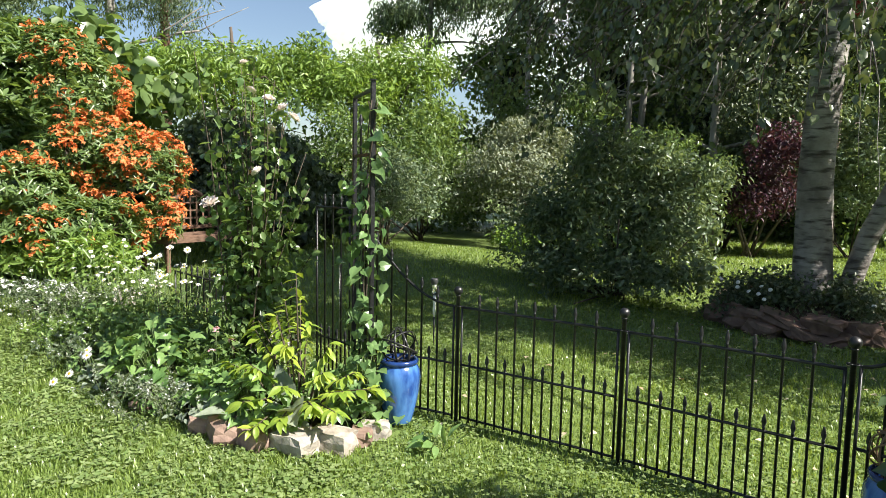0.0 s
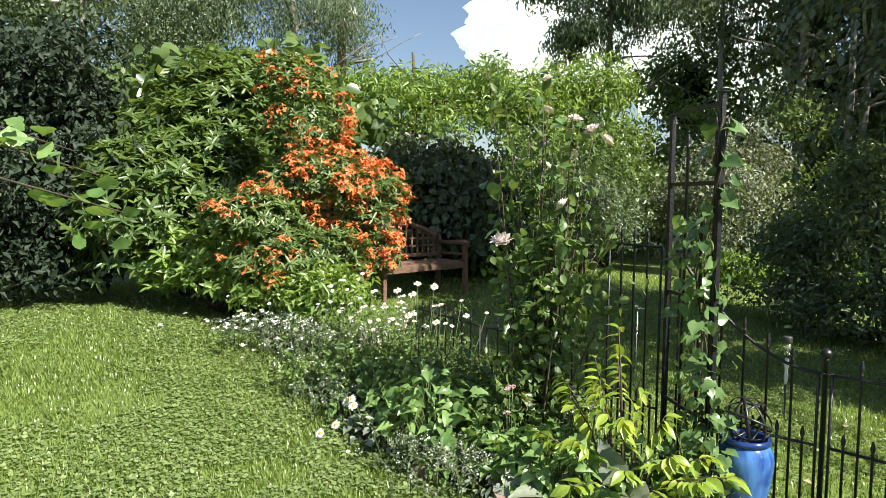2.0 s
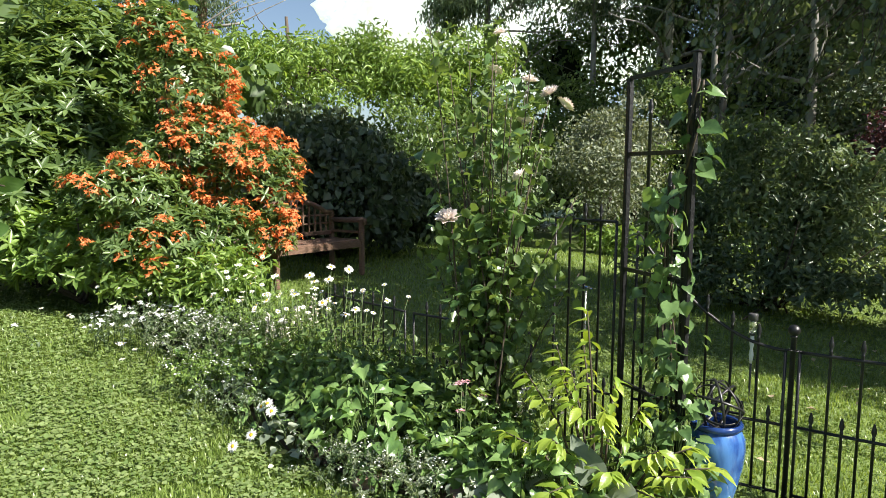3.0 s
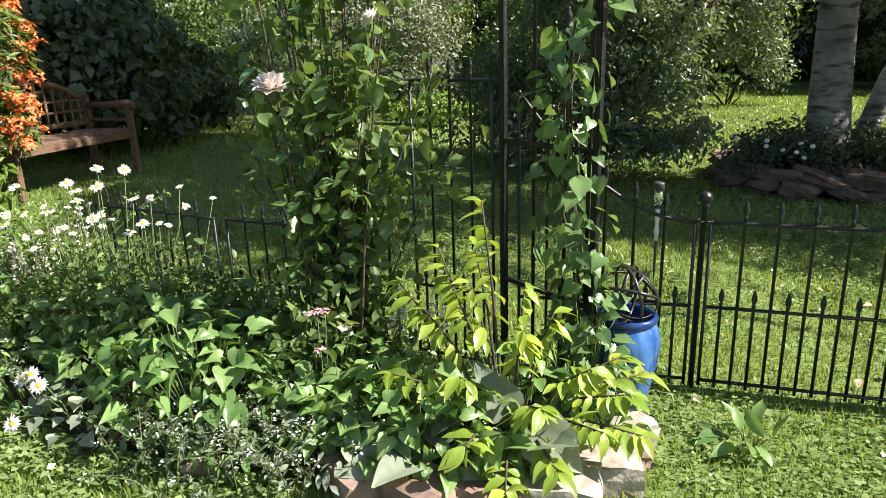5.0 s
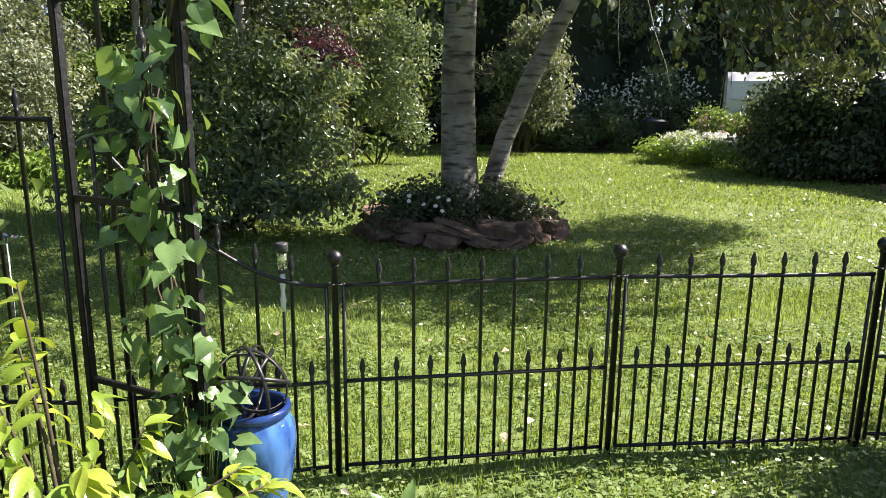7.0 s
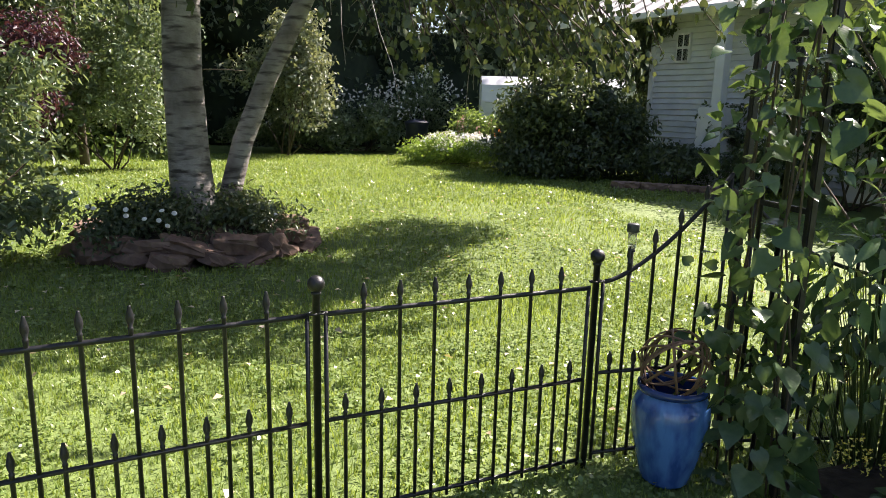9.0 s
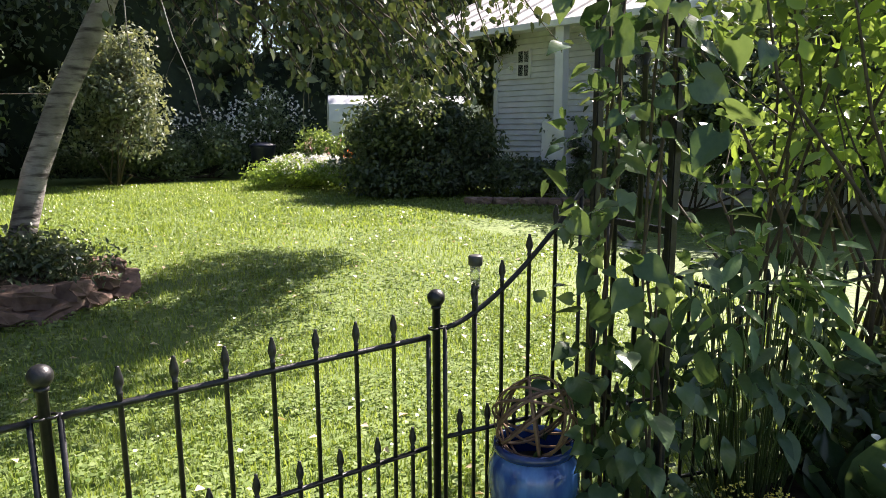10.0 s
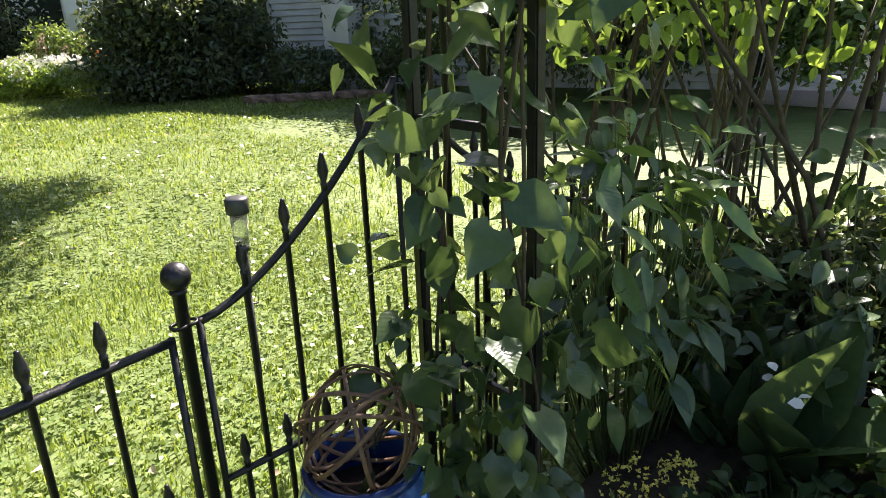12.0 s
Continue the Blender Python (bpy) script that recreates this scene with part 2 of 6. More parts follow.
def leaves_mesh(name, P, A, N, L, W, material, fold=0.12, droop=0.15, fine=False):
    """Many small folded leaves in one mesh: base, two shoulders (four on fine leaves) and a drooping tip each."""
    A = unit(A)
    S = unit(np.cross(A, N))
    U = np.cross(S, A)
    L, W = L[:, None], W[:, None]
    if fine:
        rows = [P] + [P + A * L * f + S * W * w * k + U * L * (fold * w * 1.6 - droop * f * f) for k in (1, -1) for f, w in ((0.22, 0.4), (0.58, 0.46))] + [P + A * L - U * L * droop]
        v = np.stack(rows, 1).reshape(-1, 3)
        b = (np.arange(len(P)) * 6)[:, None]
        t = np.stack([b + q for q in ([0, 1, 2], [0, 2, 5], [0, 5, 4], [0, 4, 3])], 1).reshape(-1, 3)
        return mesh_np(name, v, t, material)
    v = np.stack([P, P + A * L * 0.42 + S * W * 0.5 + U * L * fold, P + A * L - U * L * droop, P + A * L * 0.42 - S * W * 0.5 + U * L * fold], 1).reshape(-1, 3)
    b = (np.arange(len(P)) * 4)[:, None]
    t = np.stack([b + [0, 1, 2], b + [0, 2, 3]], 1).reshape(-1, 3)
    return mesh_np(name, v, t, material)


def dirs(r, n):
    return unit(r.normal(size=(n, 3)))


def crown_mesh(name, blobs, n, size, material, aspect=0.55, seed=0, clump=0.3, hang=0.3, sub=26, out=0.6, low=-0.5, fine=False):
    """Foliage on many sub-clumps round each blob (x, y, z, rx, ry, rz): uneven outline, gaps between clumps."""
    r = np.random.default_rng(seed)
    vol = np.array([(b[3] * b[4] + b[3] * b[5] + b[4] * b[5]) for b in blobs])
    Ps, Ns = [], []
    for b, share in zip(blobs, vol / vol.sum()):
        c, rad = np.array(b[:3]), np.array(b[3:])
        k = max(6, int(sub * (0.5 + share * len(blobs) * 0.5)))
        d = dirs(r, k)
        d[:, 2] = np.where(d[:, 2] < low, -d[:, 2] * 0.6, d[:, 2])
        centres = c + d * rad * r.uniform(0.45, 1.0, (k, 1))
        cr = clump * rad.mean() * r.uniform(0.6, 1.5, k)
        m = max(20, int(n * share))
        w = cr ** 2
        which = r.choice(k, m, p=w / w.sum())
        dd = dirs(r, m)
        rr = np.clip(r.normal(0.85, 0.25, (m, 1)), 0.1, 1.35)
        flat = np.array([1.15, 1.15, 0.8])
        Ps.append(centres[which] + dd * rr * cr[which][:, None] * flat)
        Ns.append(dd * 0.6 + d[which] * 0.4)
    P, N = np.concatenate(Ps), np.concatenate(Ns)
    P[:, 2] = np.maximum(P[:, 2], 0.03)
    m = len(P)
    N = unit(N * out + np.array([0, 0, 0.6]) + r.normal(size=(m, 3)) * 0.75)
    A = r.normal(size=(m, 3))
    A = unit(A - N * (A * N).sum(1, keepdims=True) + np.array([0, 0, -hang]))
    L = size * r.uniform(0.6, 1.35, m)
    return leaves_mesh(name, P, A, N, L, L * aspect * r.uniform(0.8, 1.2, m), material, fine=fine)


def whorl_mesh(name, blobs, n, size, material, aspect=0.3, seed=0, per=8, low=-0.4):
    """Leaf rosettes: whorls of narrow leaves round many shoot tips on the blobs, some deeper inside."""
    r = np.random.default_rng(seed)
    area = np.array([b[3] * b[4] + b[3] * b[5] + b[4] * b[5] for b in blobs])
    k = r.choice(len(blobs), n // per, p=area / area.sum())
    B = np.array(blobs)[k]
    d = dirs(r, len(k))
    d[:, 2] = np.where(d[:, 2] < low, -d[:, 2], d[:, 2])
    lump = np.array([noise.noise(tuple(q)) for q in (B[:, :3] + d * B[:, 3:]) * 2.6])
    C = B[:, :3] + d * B[:, 3:] * (r.uniform(0.68, 1.02, len(k)) + 0.2 * lump)[:, None]
    C[:, 2] = np.maximum(C[:, 2], 0.04)
    D = unit(d * 0.7 + [0, 0, 0.6] + r.normal(size=d.shape) * 0.3)
    T = unit(np.cross(D, r.normal(size=D.shape)))
    S = np.cross(D, T)
    C, D, T, S = (np.repeat(q, per, 0) for q in (C, D, T, S))
    a = np.tile(np.arange(per) * 2.399, len(k))[:, None] + r.normal(size=(len(C), 1)) * 0.2
    up = np.tile(np.linspace(-0.15, 0.75, per), len(k))[:, None]
    A = T * np.cos(a) + S * np.sin(a) + D * up
    L = size * r.uniform(0.7, 1.2, len(C))
    return leaves_mesh(name, C, A, D, L, L * aspect, material, 0.1, 0.12, True)


def tube(bm, pts, radii, seg=7, cap=True):
    """A round tube through pts."""
    pts = [Vector(p) for p in pts]
    rings = []
    ref = Vector((0.31, 0.77, 0.2)).normalized()
    for i, p in enumerate(pts):
        d = (pts[min(i + 1, len(pts) - 1)] - pts[max(i - 1, 0)]).normalized()
        a = d.cross(ref)
        a = (d.cross(Vector((1, 0, 0))) if a.length < 0.1 else a).normalized()
        b = d.cross(a)
        rr = radii[i] if isinstance(radii, (list, tuple)) else radii
        rings.append([bm.verts.new(p + (a * math.cos(u) + b * math.sin(u)) * rr) for u in (2 * math.pi * k / seg for k in range(seg))])
    for q, w in zip(rings, rings[1:]):
        for k in range(seg):
            bm.faces.new((q[k], q[(k + 1) % seg], w[(k + 1) % seg], w[k]))
    if cap:
        bm.faces.new(rings[0][::-1])
        bm.faces.new(rings[-1])
    return bm


def lathe(bm, profile, seg=24, at=(0, 0, 0)):
    """Turned form from (radius, height) rows."""
    rings = [[bm.verts.new((at[0] + rr * math.cos(2 * math.pi * k / seg), at[1] + rr * math.sin(2 * math.pi * k / seg), at[2] + z)) for k in range(seg)] for rr, z in profile]
    for q, w in zip(rings, rings[1:]):
        for k in range(seg):
            bm.faces.new((q[k], q[(k + 1) % seg], w[(k + 1) % seg], w[k]))
    bm.faces.new(rings[0][::-1])
    bm.faces.new(rings[-1])
    return bm


def box(bm, c, s, turn=None, bevel=0.0):
    m = Matrix.Translation(c) @ (turn or Matrix()) @ Matrix.Diagonal((*s, 1))
    g = bmesh.ops.create_cube(bm, size=1, matrix=m)
    if bevel:
        edges = {e for v in g["verts"] for e in v.link_edges}
        bmesh.ops.bevel(bm, geom=list(edges), offset=bevel, segments=2, affect="EDGES")
    return bm


def band(bm, radius, width, thick, m, seg=36):
    """A flat hoop round the local z axis."""
    rings = []
    for k in range(seg):
        u = 2 * math.pi * k / seg
        rings.append([bm.verts.new(m @ Vector((rr * math.cos(u), rr * math.sin(u), z))) for rr, z in ((radius, -width / 2), (radius + thick, -width / 2), (radius + thick, width / 2), (radius, width / 2))])
    for k in range(seg):
        q, w = rings[k], rings[(k + 1) % seg]
        for j in range(4):
            bm.faces.new((q[j], w[j], w[(j + 1) % 4], q[(j + 1) % 4]))
    return bm


def leaf_mesh(name, length, widths, material, fold=0.18, droop=0.25, back=0.0):
    """One large leaf along +y from its stalk: rows of edge, midrib, edge, with cupped halves."""
    n = len(widths)
    v, t = [], []
    for i, w in enumerate(widths):
        u = i / (n - 1)
        y, z = length * u, -droop * length * u * u
        yb = y - back * length * (1 - u) ** 3
        v += [(-w * length, yb, z + fold * w * length), (-w * length * 0.5, y * 0.97, z + fold * w * length * 0.8), (0, y, z), (w * length * 0.5, y * 0.97, z + fold * w * length * 0.8), (w * length, yb, z + fold * w * length)]
    for i in range(n - 1):
        for k in range(4):
            a, b = i * 5 + k, (i + 1) * 5 + k
            t += [(a, a + 1, b + 1), (a, b + 1, b)]
    me = mesh_np(name, np.array(v), np.array(t), material)
    me.polygons.foreach_set("use_smooth", [True] * len(me.polygons))
    return me


HEART = (0.2, 0.42, 0.44, 0.36, 0.24, 0.11, 0.01)
OVAL = (0.02, 0.13, 0.2, 0.22, 0.18, 0.1, 0.005)
BROAD = (0.1, 0.34, 0.4, 0.38, 0.3, 0.17, 0.02)
LANCE = (0.02, 0.08, 0.12, 0.13, 0.11, 0.06, 0.004)
STRAP = (0.05, 0.07, 0.075, 0.075, 0.065, 0.045, 0.005)


def place_leaf(parent, meshes, r, p, heading, pitch, roll=0, scale=1.0, name="leaf"):
    ob = new(name, meshes[int(r.integers(len(meshes)))])
    ob.parent = parent
    ob.matrix_local = pose(*p, pitch, roll, heading) @ Matrix.Diagonal((scale, scale, scale, 1))
    return ob


def ground_z(x, y):
    """The garden rises gently towards the azalea and the bench."""
    u = min(max((-x - 4.2) / 4.0, 0.0), 1.0)
    v = min(max((13.0 - y) / 6.0, 0.0), 1.0)
    return 0.32 * u * u * (3 - 2 * u) * v


# ---- ground ----
def spaced(fine0, fine1, step, far):
    a = list(np.arange(fine0, fine1 + 1e-6, step))
    return np.array([-far, -400, -150, -60] + a + [60, 150, 400, far])


def build_ground():
    xs, ys = spaced(-24, 24, 0.5, 1500), spaced(-10, 34, 0.5, 1500)
    v, t = [], []
    for y in ys:
        for x in xs:
            wob = 0.02 * noise.noise((x * 0.6, y * 0.6, 3.0)) if abs(x) < 24 and abs(y) < 34 else 0
            v.append((x, y, ground_z(x, y) + wob - 0.012))
    w = len(xs)
    for j in range(len(ys) - 1):
        for i in range(w - 1):
            a = j * w + i
            t += [(a, a + 1, a + w + 1), (a, a + w + 1, a + w)]
    me = mesh_np("ground", np.array(v), np.array(t), M_GROUND)
    me.polygons.foreach_set("use_smooth", [True] * len(me.polygons))
    tagged(new("ground", me), "sunlit mown green lawn with clover and moss", "lawn", kind="structure")


build_ground()


def in_bed(x, y):
    """The flower beds, where no lawn grows."""
    left = -8.2 < x < -2.25 and y > bed_front(x) and y < 3.05
    right = 0.5 < x < 3.4 and y < 3.4 and y > 2.9 - 0.9 * min(1.0, (x - 0.45) / 0.9)
    ring = (x + 1.6) ** 2 + (y - 8.45) ** 2 < 1.0
    return left or right or ring


def bed_front(x):
    """Front line of the long bed, from the stone corner to the azalea."""
    return float(np.interp(x, (-8.3, -5.8, -4.4, -3.8, -3.2, -2.9, -2.5, -2.25), (2.37, 2.08, 1.97, 2.02, 2.14, 2.18, 2.36, 2.7)))


def blades(name, label, n, x0, x1, y0, y1, h, w, seed, keep=None):
    r = np.random.default_rng(seed)
    x, y = r.uniform(x0, x1, n), r.uniform(y0, y1, n)
    ok = np.array([(not in_bed(a, b)) and (keep is None or keep(a, b)) for a, b in zip(x, y)])
    x, y = x[ok], y[ok]
    z = np.array([ground_z(a, b) for a, b in zip(x, y)]) - 0.012
    n = len(x)
    P = np.stack([x, y, z], 1)
    patch = np.array([noise.noise((a * 1.3, b * 1.3, 0)) for a, b in zip(x, y)])
    H = h * r.uniform(0.5, 1.3, n) * (1 + 0.5 * patch)
    th = r.uniform(0, 2 * np.pi, n)
    S = np.stack([np.cos(th), np.sin(th), np.zeros(n)], 1) * (w * r.uniform(0.6, 1.3, n))[:, None]
    lean = np.stack([np.cos(th + 1.5), np.sin(th + 1.5), np.zeros(n)], 1) * (H * r.uniform(0.1, 0.9, n))[:, None]
    up = np.stack([np.zeros(n), np.zeros(n), H], 1)
    mid = P + up * 0.6 + lean * 0.35
    v = np.stack([P - S, P + S, mid - S * 0.8, mid + S * 0.8, P + up + lean], 1).reshape(-1, 3)
    b = (np.arange(n) * 5)[:, None]
    t = np.stack([b + [0, 1, 3], b + [0, 3, 2], b + [2, 3, 4]], 1).reshape(-1, 3)
    tagged(new(name, mesh_np(name, v, t, M_BLADE)), label, "grass", kind="stuff")


blades("grass", "short mown lawn grass in the sun", 150000, -5.5, 2.2, 0.9, 6.2, 0.034, 0.0032, 1)
blades("grass", "short mown lawn grass further off", 130000, -11, 4, -0.5, 10.5, 0.04, 0.005, 2, lambda a, b: not (-5.5 < a < 2.2 and 0.9 < b < 6.2))
blades("grass", "far lawn grass by the flower border", 90000, -7, 9, 10.5, 21, 0.05, 0.009, 3)


def clover(name, n, x0, x1, y0, y1, size, seed):
    """Round clover leaves lying in the lawn."""
    r = np.random.default_rng(seed)
    x, y = r.uniform(x0, x1, n), r.uniform(y0, y1, n)
    ok = np.array([(not in_bed(a, b)) and noise.noise((a * 0.9, b * 0.9, 7)) + noise.noise((a * 4, b * 4, 2)) * 0.5 > -0.15 for a, b in zip(x, y)])
    x, y = x[ok], y[ok]
    n = len(x)
    P = np.stack([x, y, np.array([ground_z(a, b) for a, b in zip(x, y)]) + r.uniform(0.004, 0.03, n)], 1)
    N = unit(np.array([0, 0, 1.0]) + r.normal(size=(n, 3)) * 0.3)
    A = r.normal(size=(n, 3)) * [1, 1, 0.1]
    L = size * r.uniform(0.6, 1.4, n)
    tagged(new(name, leaves_mesh(name, P, A, N, L, L * 0.9, L_CLOVER, 0.05, 0.05)), "small clover leaves in the lawn", "clover", kind="stuff")


blades("grass", "mown lawn grass before the flower border", 110000, -10.5, -2.0, -1.0, 2.5, 0.036, 0.0045, 4)
clover("clover", 50000, -10, -2, -0.8, 2.4, 0.028, 9)
clover("clover", 75000, -6, 2.5, 0.6, 7, 0.022, 5)
clover("clover", 40000, -4, 7, 7, 17, 0.04, 6)


def fallen_leaves(n, x0, x1, y0, y1, size, seed):
    r = np.random.default_rng(seed)
    P = np.stack([r.uniform(x0, x1, n), r.uniform(y0, y1, n), np.zeros(n)], 1)
    P = np.array([p for p in P if not in_bed(p[0], p[1])])
    P[:, 2] = [ground_z(a, b) + 0.03 for a, b, c in P]
    n = len(P)
    N = unit(np.array([0, 0, 1.0]) + r.normal(size=(n, 3)) * 0.25)
    L = size * r.uniform(0.6, 1.3, n)
    tagged(new("fallen_leaves", leaves_mesh("fallen_leaves", P, r.normal(size=(n, 3)) * [1, 1, 0.1], N, L, L * 0.7, M_DRY)), "dry pale leaves fallen on the lawn", "leaves", kind="stuff")


fallen_leaves(300, -3, 4, 3.2, 12, 0.05, 8)


def bed(name, label, outline, top, z=0.03):
    """A low mound of soil."""
    bm = bmesh.new()
    c = sum((Vector((x, y, 0)) for x, y in outline), Vector()) / len(outline)
    rings = []
    for f, h in ((1.0, -0.03), (0.93, 0.35), (0.6, 0.9), (0.2, 1.0)):
        rings.append([bm.verts.new((c.x + (x - c.x) * f, c.y + (y - c.y) * f, ground_z(c.x + (x - c.x) * f, y) + z + (top - z) * max(h, 0) + (h if h < 0 else 0) + 0.02 * noise.noise((x * 5 * f, y * 5 * f, 1)))) for x, y in outline])
    for q, w in zip(rings, rings[1:]):
        for k in range(len(q)):
            bm.faces.new((q[k], q[(k + 1) % len(q)], w[(k + 1) % len(q)], w[k]))
    bm.faces.new(rings[-1])
    bmesh.ops.recalc_face_normals(bm, faces=bm.faces[:])
    me = bpy.data.meshes.new(name)
    bm.to_mesh(me)
    bm.free()
    me.materials.append(M_SOIL)
    tagged(new(name, me), label, "flower bed", kind="structure")


bed("flower_bed", "dark crumbly soil of the long flower border", [(x, bed_front(x) + 0.05) for x in np.arange(-8.2, -2.2, 0.3)] + [(-2.35, 2.75), (-2.5, 2.95)] + [(x, 3.06) for x in np.arange(-2.8, -8.3, -0.5)], 0.1)
bed("flower_bed", "shaded dark soil of the planting beside the trellis", [(0.45, 2.95), (0.7, 2.45), (1.3, 2.0), (2.4, 1.9), (3.3, 2.2), (3.4, 3.0), (2.8, 3.4), (1.5, 3.35), (0.55, 3.32)], 0.08)


# ---- fence ----
FP1, FP2, FP3 = Vector((-2.2, 3.40, 0)), Vector((-1.155, 3.567, 0)), Vector((-0.105, 3.655, 0.02))
TA, TB = Vector((-2.98, 3.20, 0)), Vector((-2.535, 2.985, 0))
UA, UB = Vector((0.5, 3.62, 0)), Vector((0.45, 3.25, 0))


def spear(bm, x, y, z0, z1, rad=0.0068):
    """A round bar with a turned spear tip."""
    lathe(bm, [(rad, z0), (rad, z1 - 0.072), (rad * 1.15, z1 - 0.07), (rad * 1.15, z1 - 0.064), (rad * 0.8, z1 - 0.062), (rad * 1.75, z1 - 0.04), (rad * 1.5, z1 - 0.025), (rad * 0.7, z1 - 0.006), (rad * 0.75, z1 - 0.002), (0.001, z1)], 8, (x, y, 0))
    return bm


def fence_panel(label, a, b, rail, nbars, short=0.36, sides=True, group="garden fence panels"):
    """rail(u): height of the top rail along the panel; tall bars pass it, short bars stand between them."""
    ob = thing("garden_fence", label, "fence", a, group)
    d = b - a
    dd = d.normalized()
    e0, e1 = (0.03, d.length - 0.03) if sides else (0, d.length)
    at = lambda s: (dd.x * s, dd.y * s)
    bm = bmesh.new()
    tube(bm, [(*at(e0 + (e1 - e0) * k / 14), rail(k / 14)) for k in range(15)], 0.0085, 8)
    part("top_rail", bm, M_IRON, ob)
    for name, z in (("middle_rail", short), ("bottom_rail", 0.025)):
        bm = bmesh.new()
        tube(bm, [(*at(e0), z), (*at(e1), z)], 0.0075, 8)
        part(name, bm, M_IRON, ob)
    if sides:
        for s, u in ((e0, 0), (e1, 1)):
            bm = bmesh.new()
            tube(bm, [(*at(s), 0), (*at(s), rail(u) + 0.008)], 0.0072, 8)
            part("side_bar", bm, M_IRON, ob)
    gap = (e1 - e0) / (nbars + 1)
    for k in range(1, nbars + 1):
        s = e0 + gap * k
        part("spear_bar", spear(bmesh.new(), *at(s), 0, rail(s / d.length) + 0.092), M_IRON, ob)
    for k in range(nbars + 1):
        s = e0 + gap * (k + 0.5)
        part("short_spear_bar", spear(bmesh.new(), *at(s), 0, short + 0.085), M_IRON, ob)
    return ob


def fence_post(at, label):
    ob = thing("fence_post", label, "fence post", at, "fence posts")
    bm = bmesh.new()
    lathe(bm, [(0.0125, -0.05), (0.0125, 0.785), (0.016, 0.787), (0.016, 0.795), (0.01, 0.797)], 12)
    part("pole", bm, M_IRON, ob)
    bm = bmesh.new()
    bmesh.ops.create_uvsphere(bm, u_segments=20, v_segments=12, radius=0.0275, matrix=Matrix.Translation((0, 0, 0.82)))
    part("ball_finial", bm, M_IRON, ob, "glossy round black ball finial")
    bm = bmesh.new()
    d = (FP2 - FP1).normalized()
    for s in (-1, 1):
        band(bm, 0.0125, 0.006, 0.004, Matrix.Translation(d * 0.012 * s + Vector((0, 0, 0.725))), 14)
    part("joining_ring", bm, M_IRON, ob)


fence_panel("straight black metal fence panel with spear-tipped bars", FP1, FP2, lambda u: 0.72, 7)
fence_panel("straight black metal fence panel between two ball posts", FP2, FP3, lambda u: 0.72, 7)
fence_panel("black metal fence panel whose rail sweeps up to the trellis", FP1, TA + Vector((0.03, 0.02, 0)), lambda u: 0.72 + 0.52 * u ** 1.9, 5)
fence_panel("black metal fence panel sweeping up into the leafy trellis", FP3, UA - Vector((0.03, 0, 0)), lambda u: 0.72 + 0.4 * u ** 1.5, 4)
fence_panel("tall black metal fence panel beside the rose", TA - Vector((0.02, 0, 0)), Vector((-3.45, 3.21, 0)), lambda u: 1.29, 3)
fence_panel("low black metal fence panel behind the flower bed", Vector((-3.5, 3.15, 0)), Vector((-4.45, 3.04, 0)), lambda u: 0.62, 7, 0.3)
fence_panel("low black metal fence panel behind the daisies", Vector((-4.47, 3.04, 0)), Vector((-5.45, 3.06, 0)), lambda u: 0.62, 7, 0.3)
fence_panel("black metal fence panel half hidden by foliage", UA + Vector((0.03, 0, 0)), Vector((1.5, 3.4, 0)), lambda u: 0.72 + 0.3 * (1 - u) ** 3, 7)
fence_panel("black metal fence panel behind dark shrubs", Vector((1.53, 3.4, 0)), Vector((2.6, 3.48, 0)), lambda u: 0.72, 7)
fence_post(FP1, "slim black metal fence post beside a blue pot")
fence_post(FP2, "slim black metal fence post between two straight panels")
fence_post(FP3, "slim black metal fence post where the rail sweeps up")


def trellis(label, a, b, tops, rungs, inner):
    """Two square uprights joined by rungs, with a spear bar between."""
    ob = thing("garden_trellis", label, "trellis", a, "trellises")
    d = b - a
    turn = Matrix.Rotation(math.atan2(d.y, d.x), 4, "Z")
    for p, h in ((Vector(), tops[0]), (d, tops[1])):
        bm = bmesh.new()
        box(bm, (p.x, p.y, h / 2 - 0.02), (0.028, 0.028, h + 0.04), turn, 0.004)
        part("upright", bm, M_IRON, ob, smooth=False)
    for z in rungs:
        bm = bmesh.new()
        box(bm, (d.x / 2, d.y / 2, z), (d.length, 0.016, 0.02), turn, 0.002)
        part("rung", bm, M_IRON, ob, smooth=False)
    for f, h in inner:
        part("spear_bar", spear(bmesh.new(), d.x * f, d.y * f, 0, h, 0.0085), M_IRON, ob)
    bm = bmesh.new()
    box(bm, (d.x, d.y, tops[1] + 0.004), (0.05, 0.035, 0.006), turn, 0.001)
    part("cap_plate", bm, M_IRON, ob, smooth=False)
    return ob


trellis("tall black metal garden trellis with climbing vine", TA, TB, (2.02, 2.07), (2.02, 1.64, 1.05, 0.45), ((0.36, 1.9), (0.7, 1.55), (0.93, 1.9)))
trellis("tall black metal garden trellis covered in heart-shaped leaves", UA, UB, (2.05, 2.1), (2.05, 1.64, 1.05, 0.45), ((0.3, 1.9), (0.62, 1.6)))


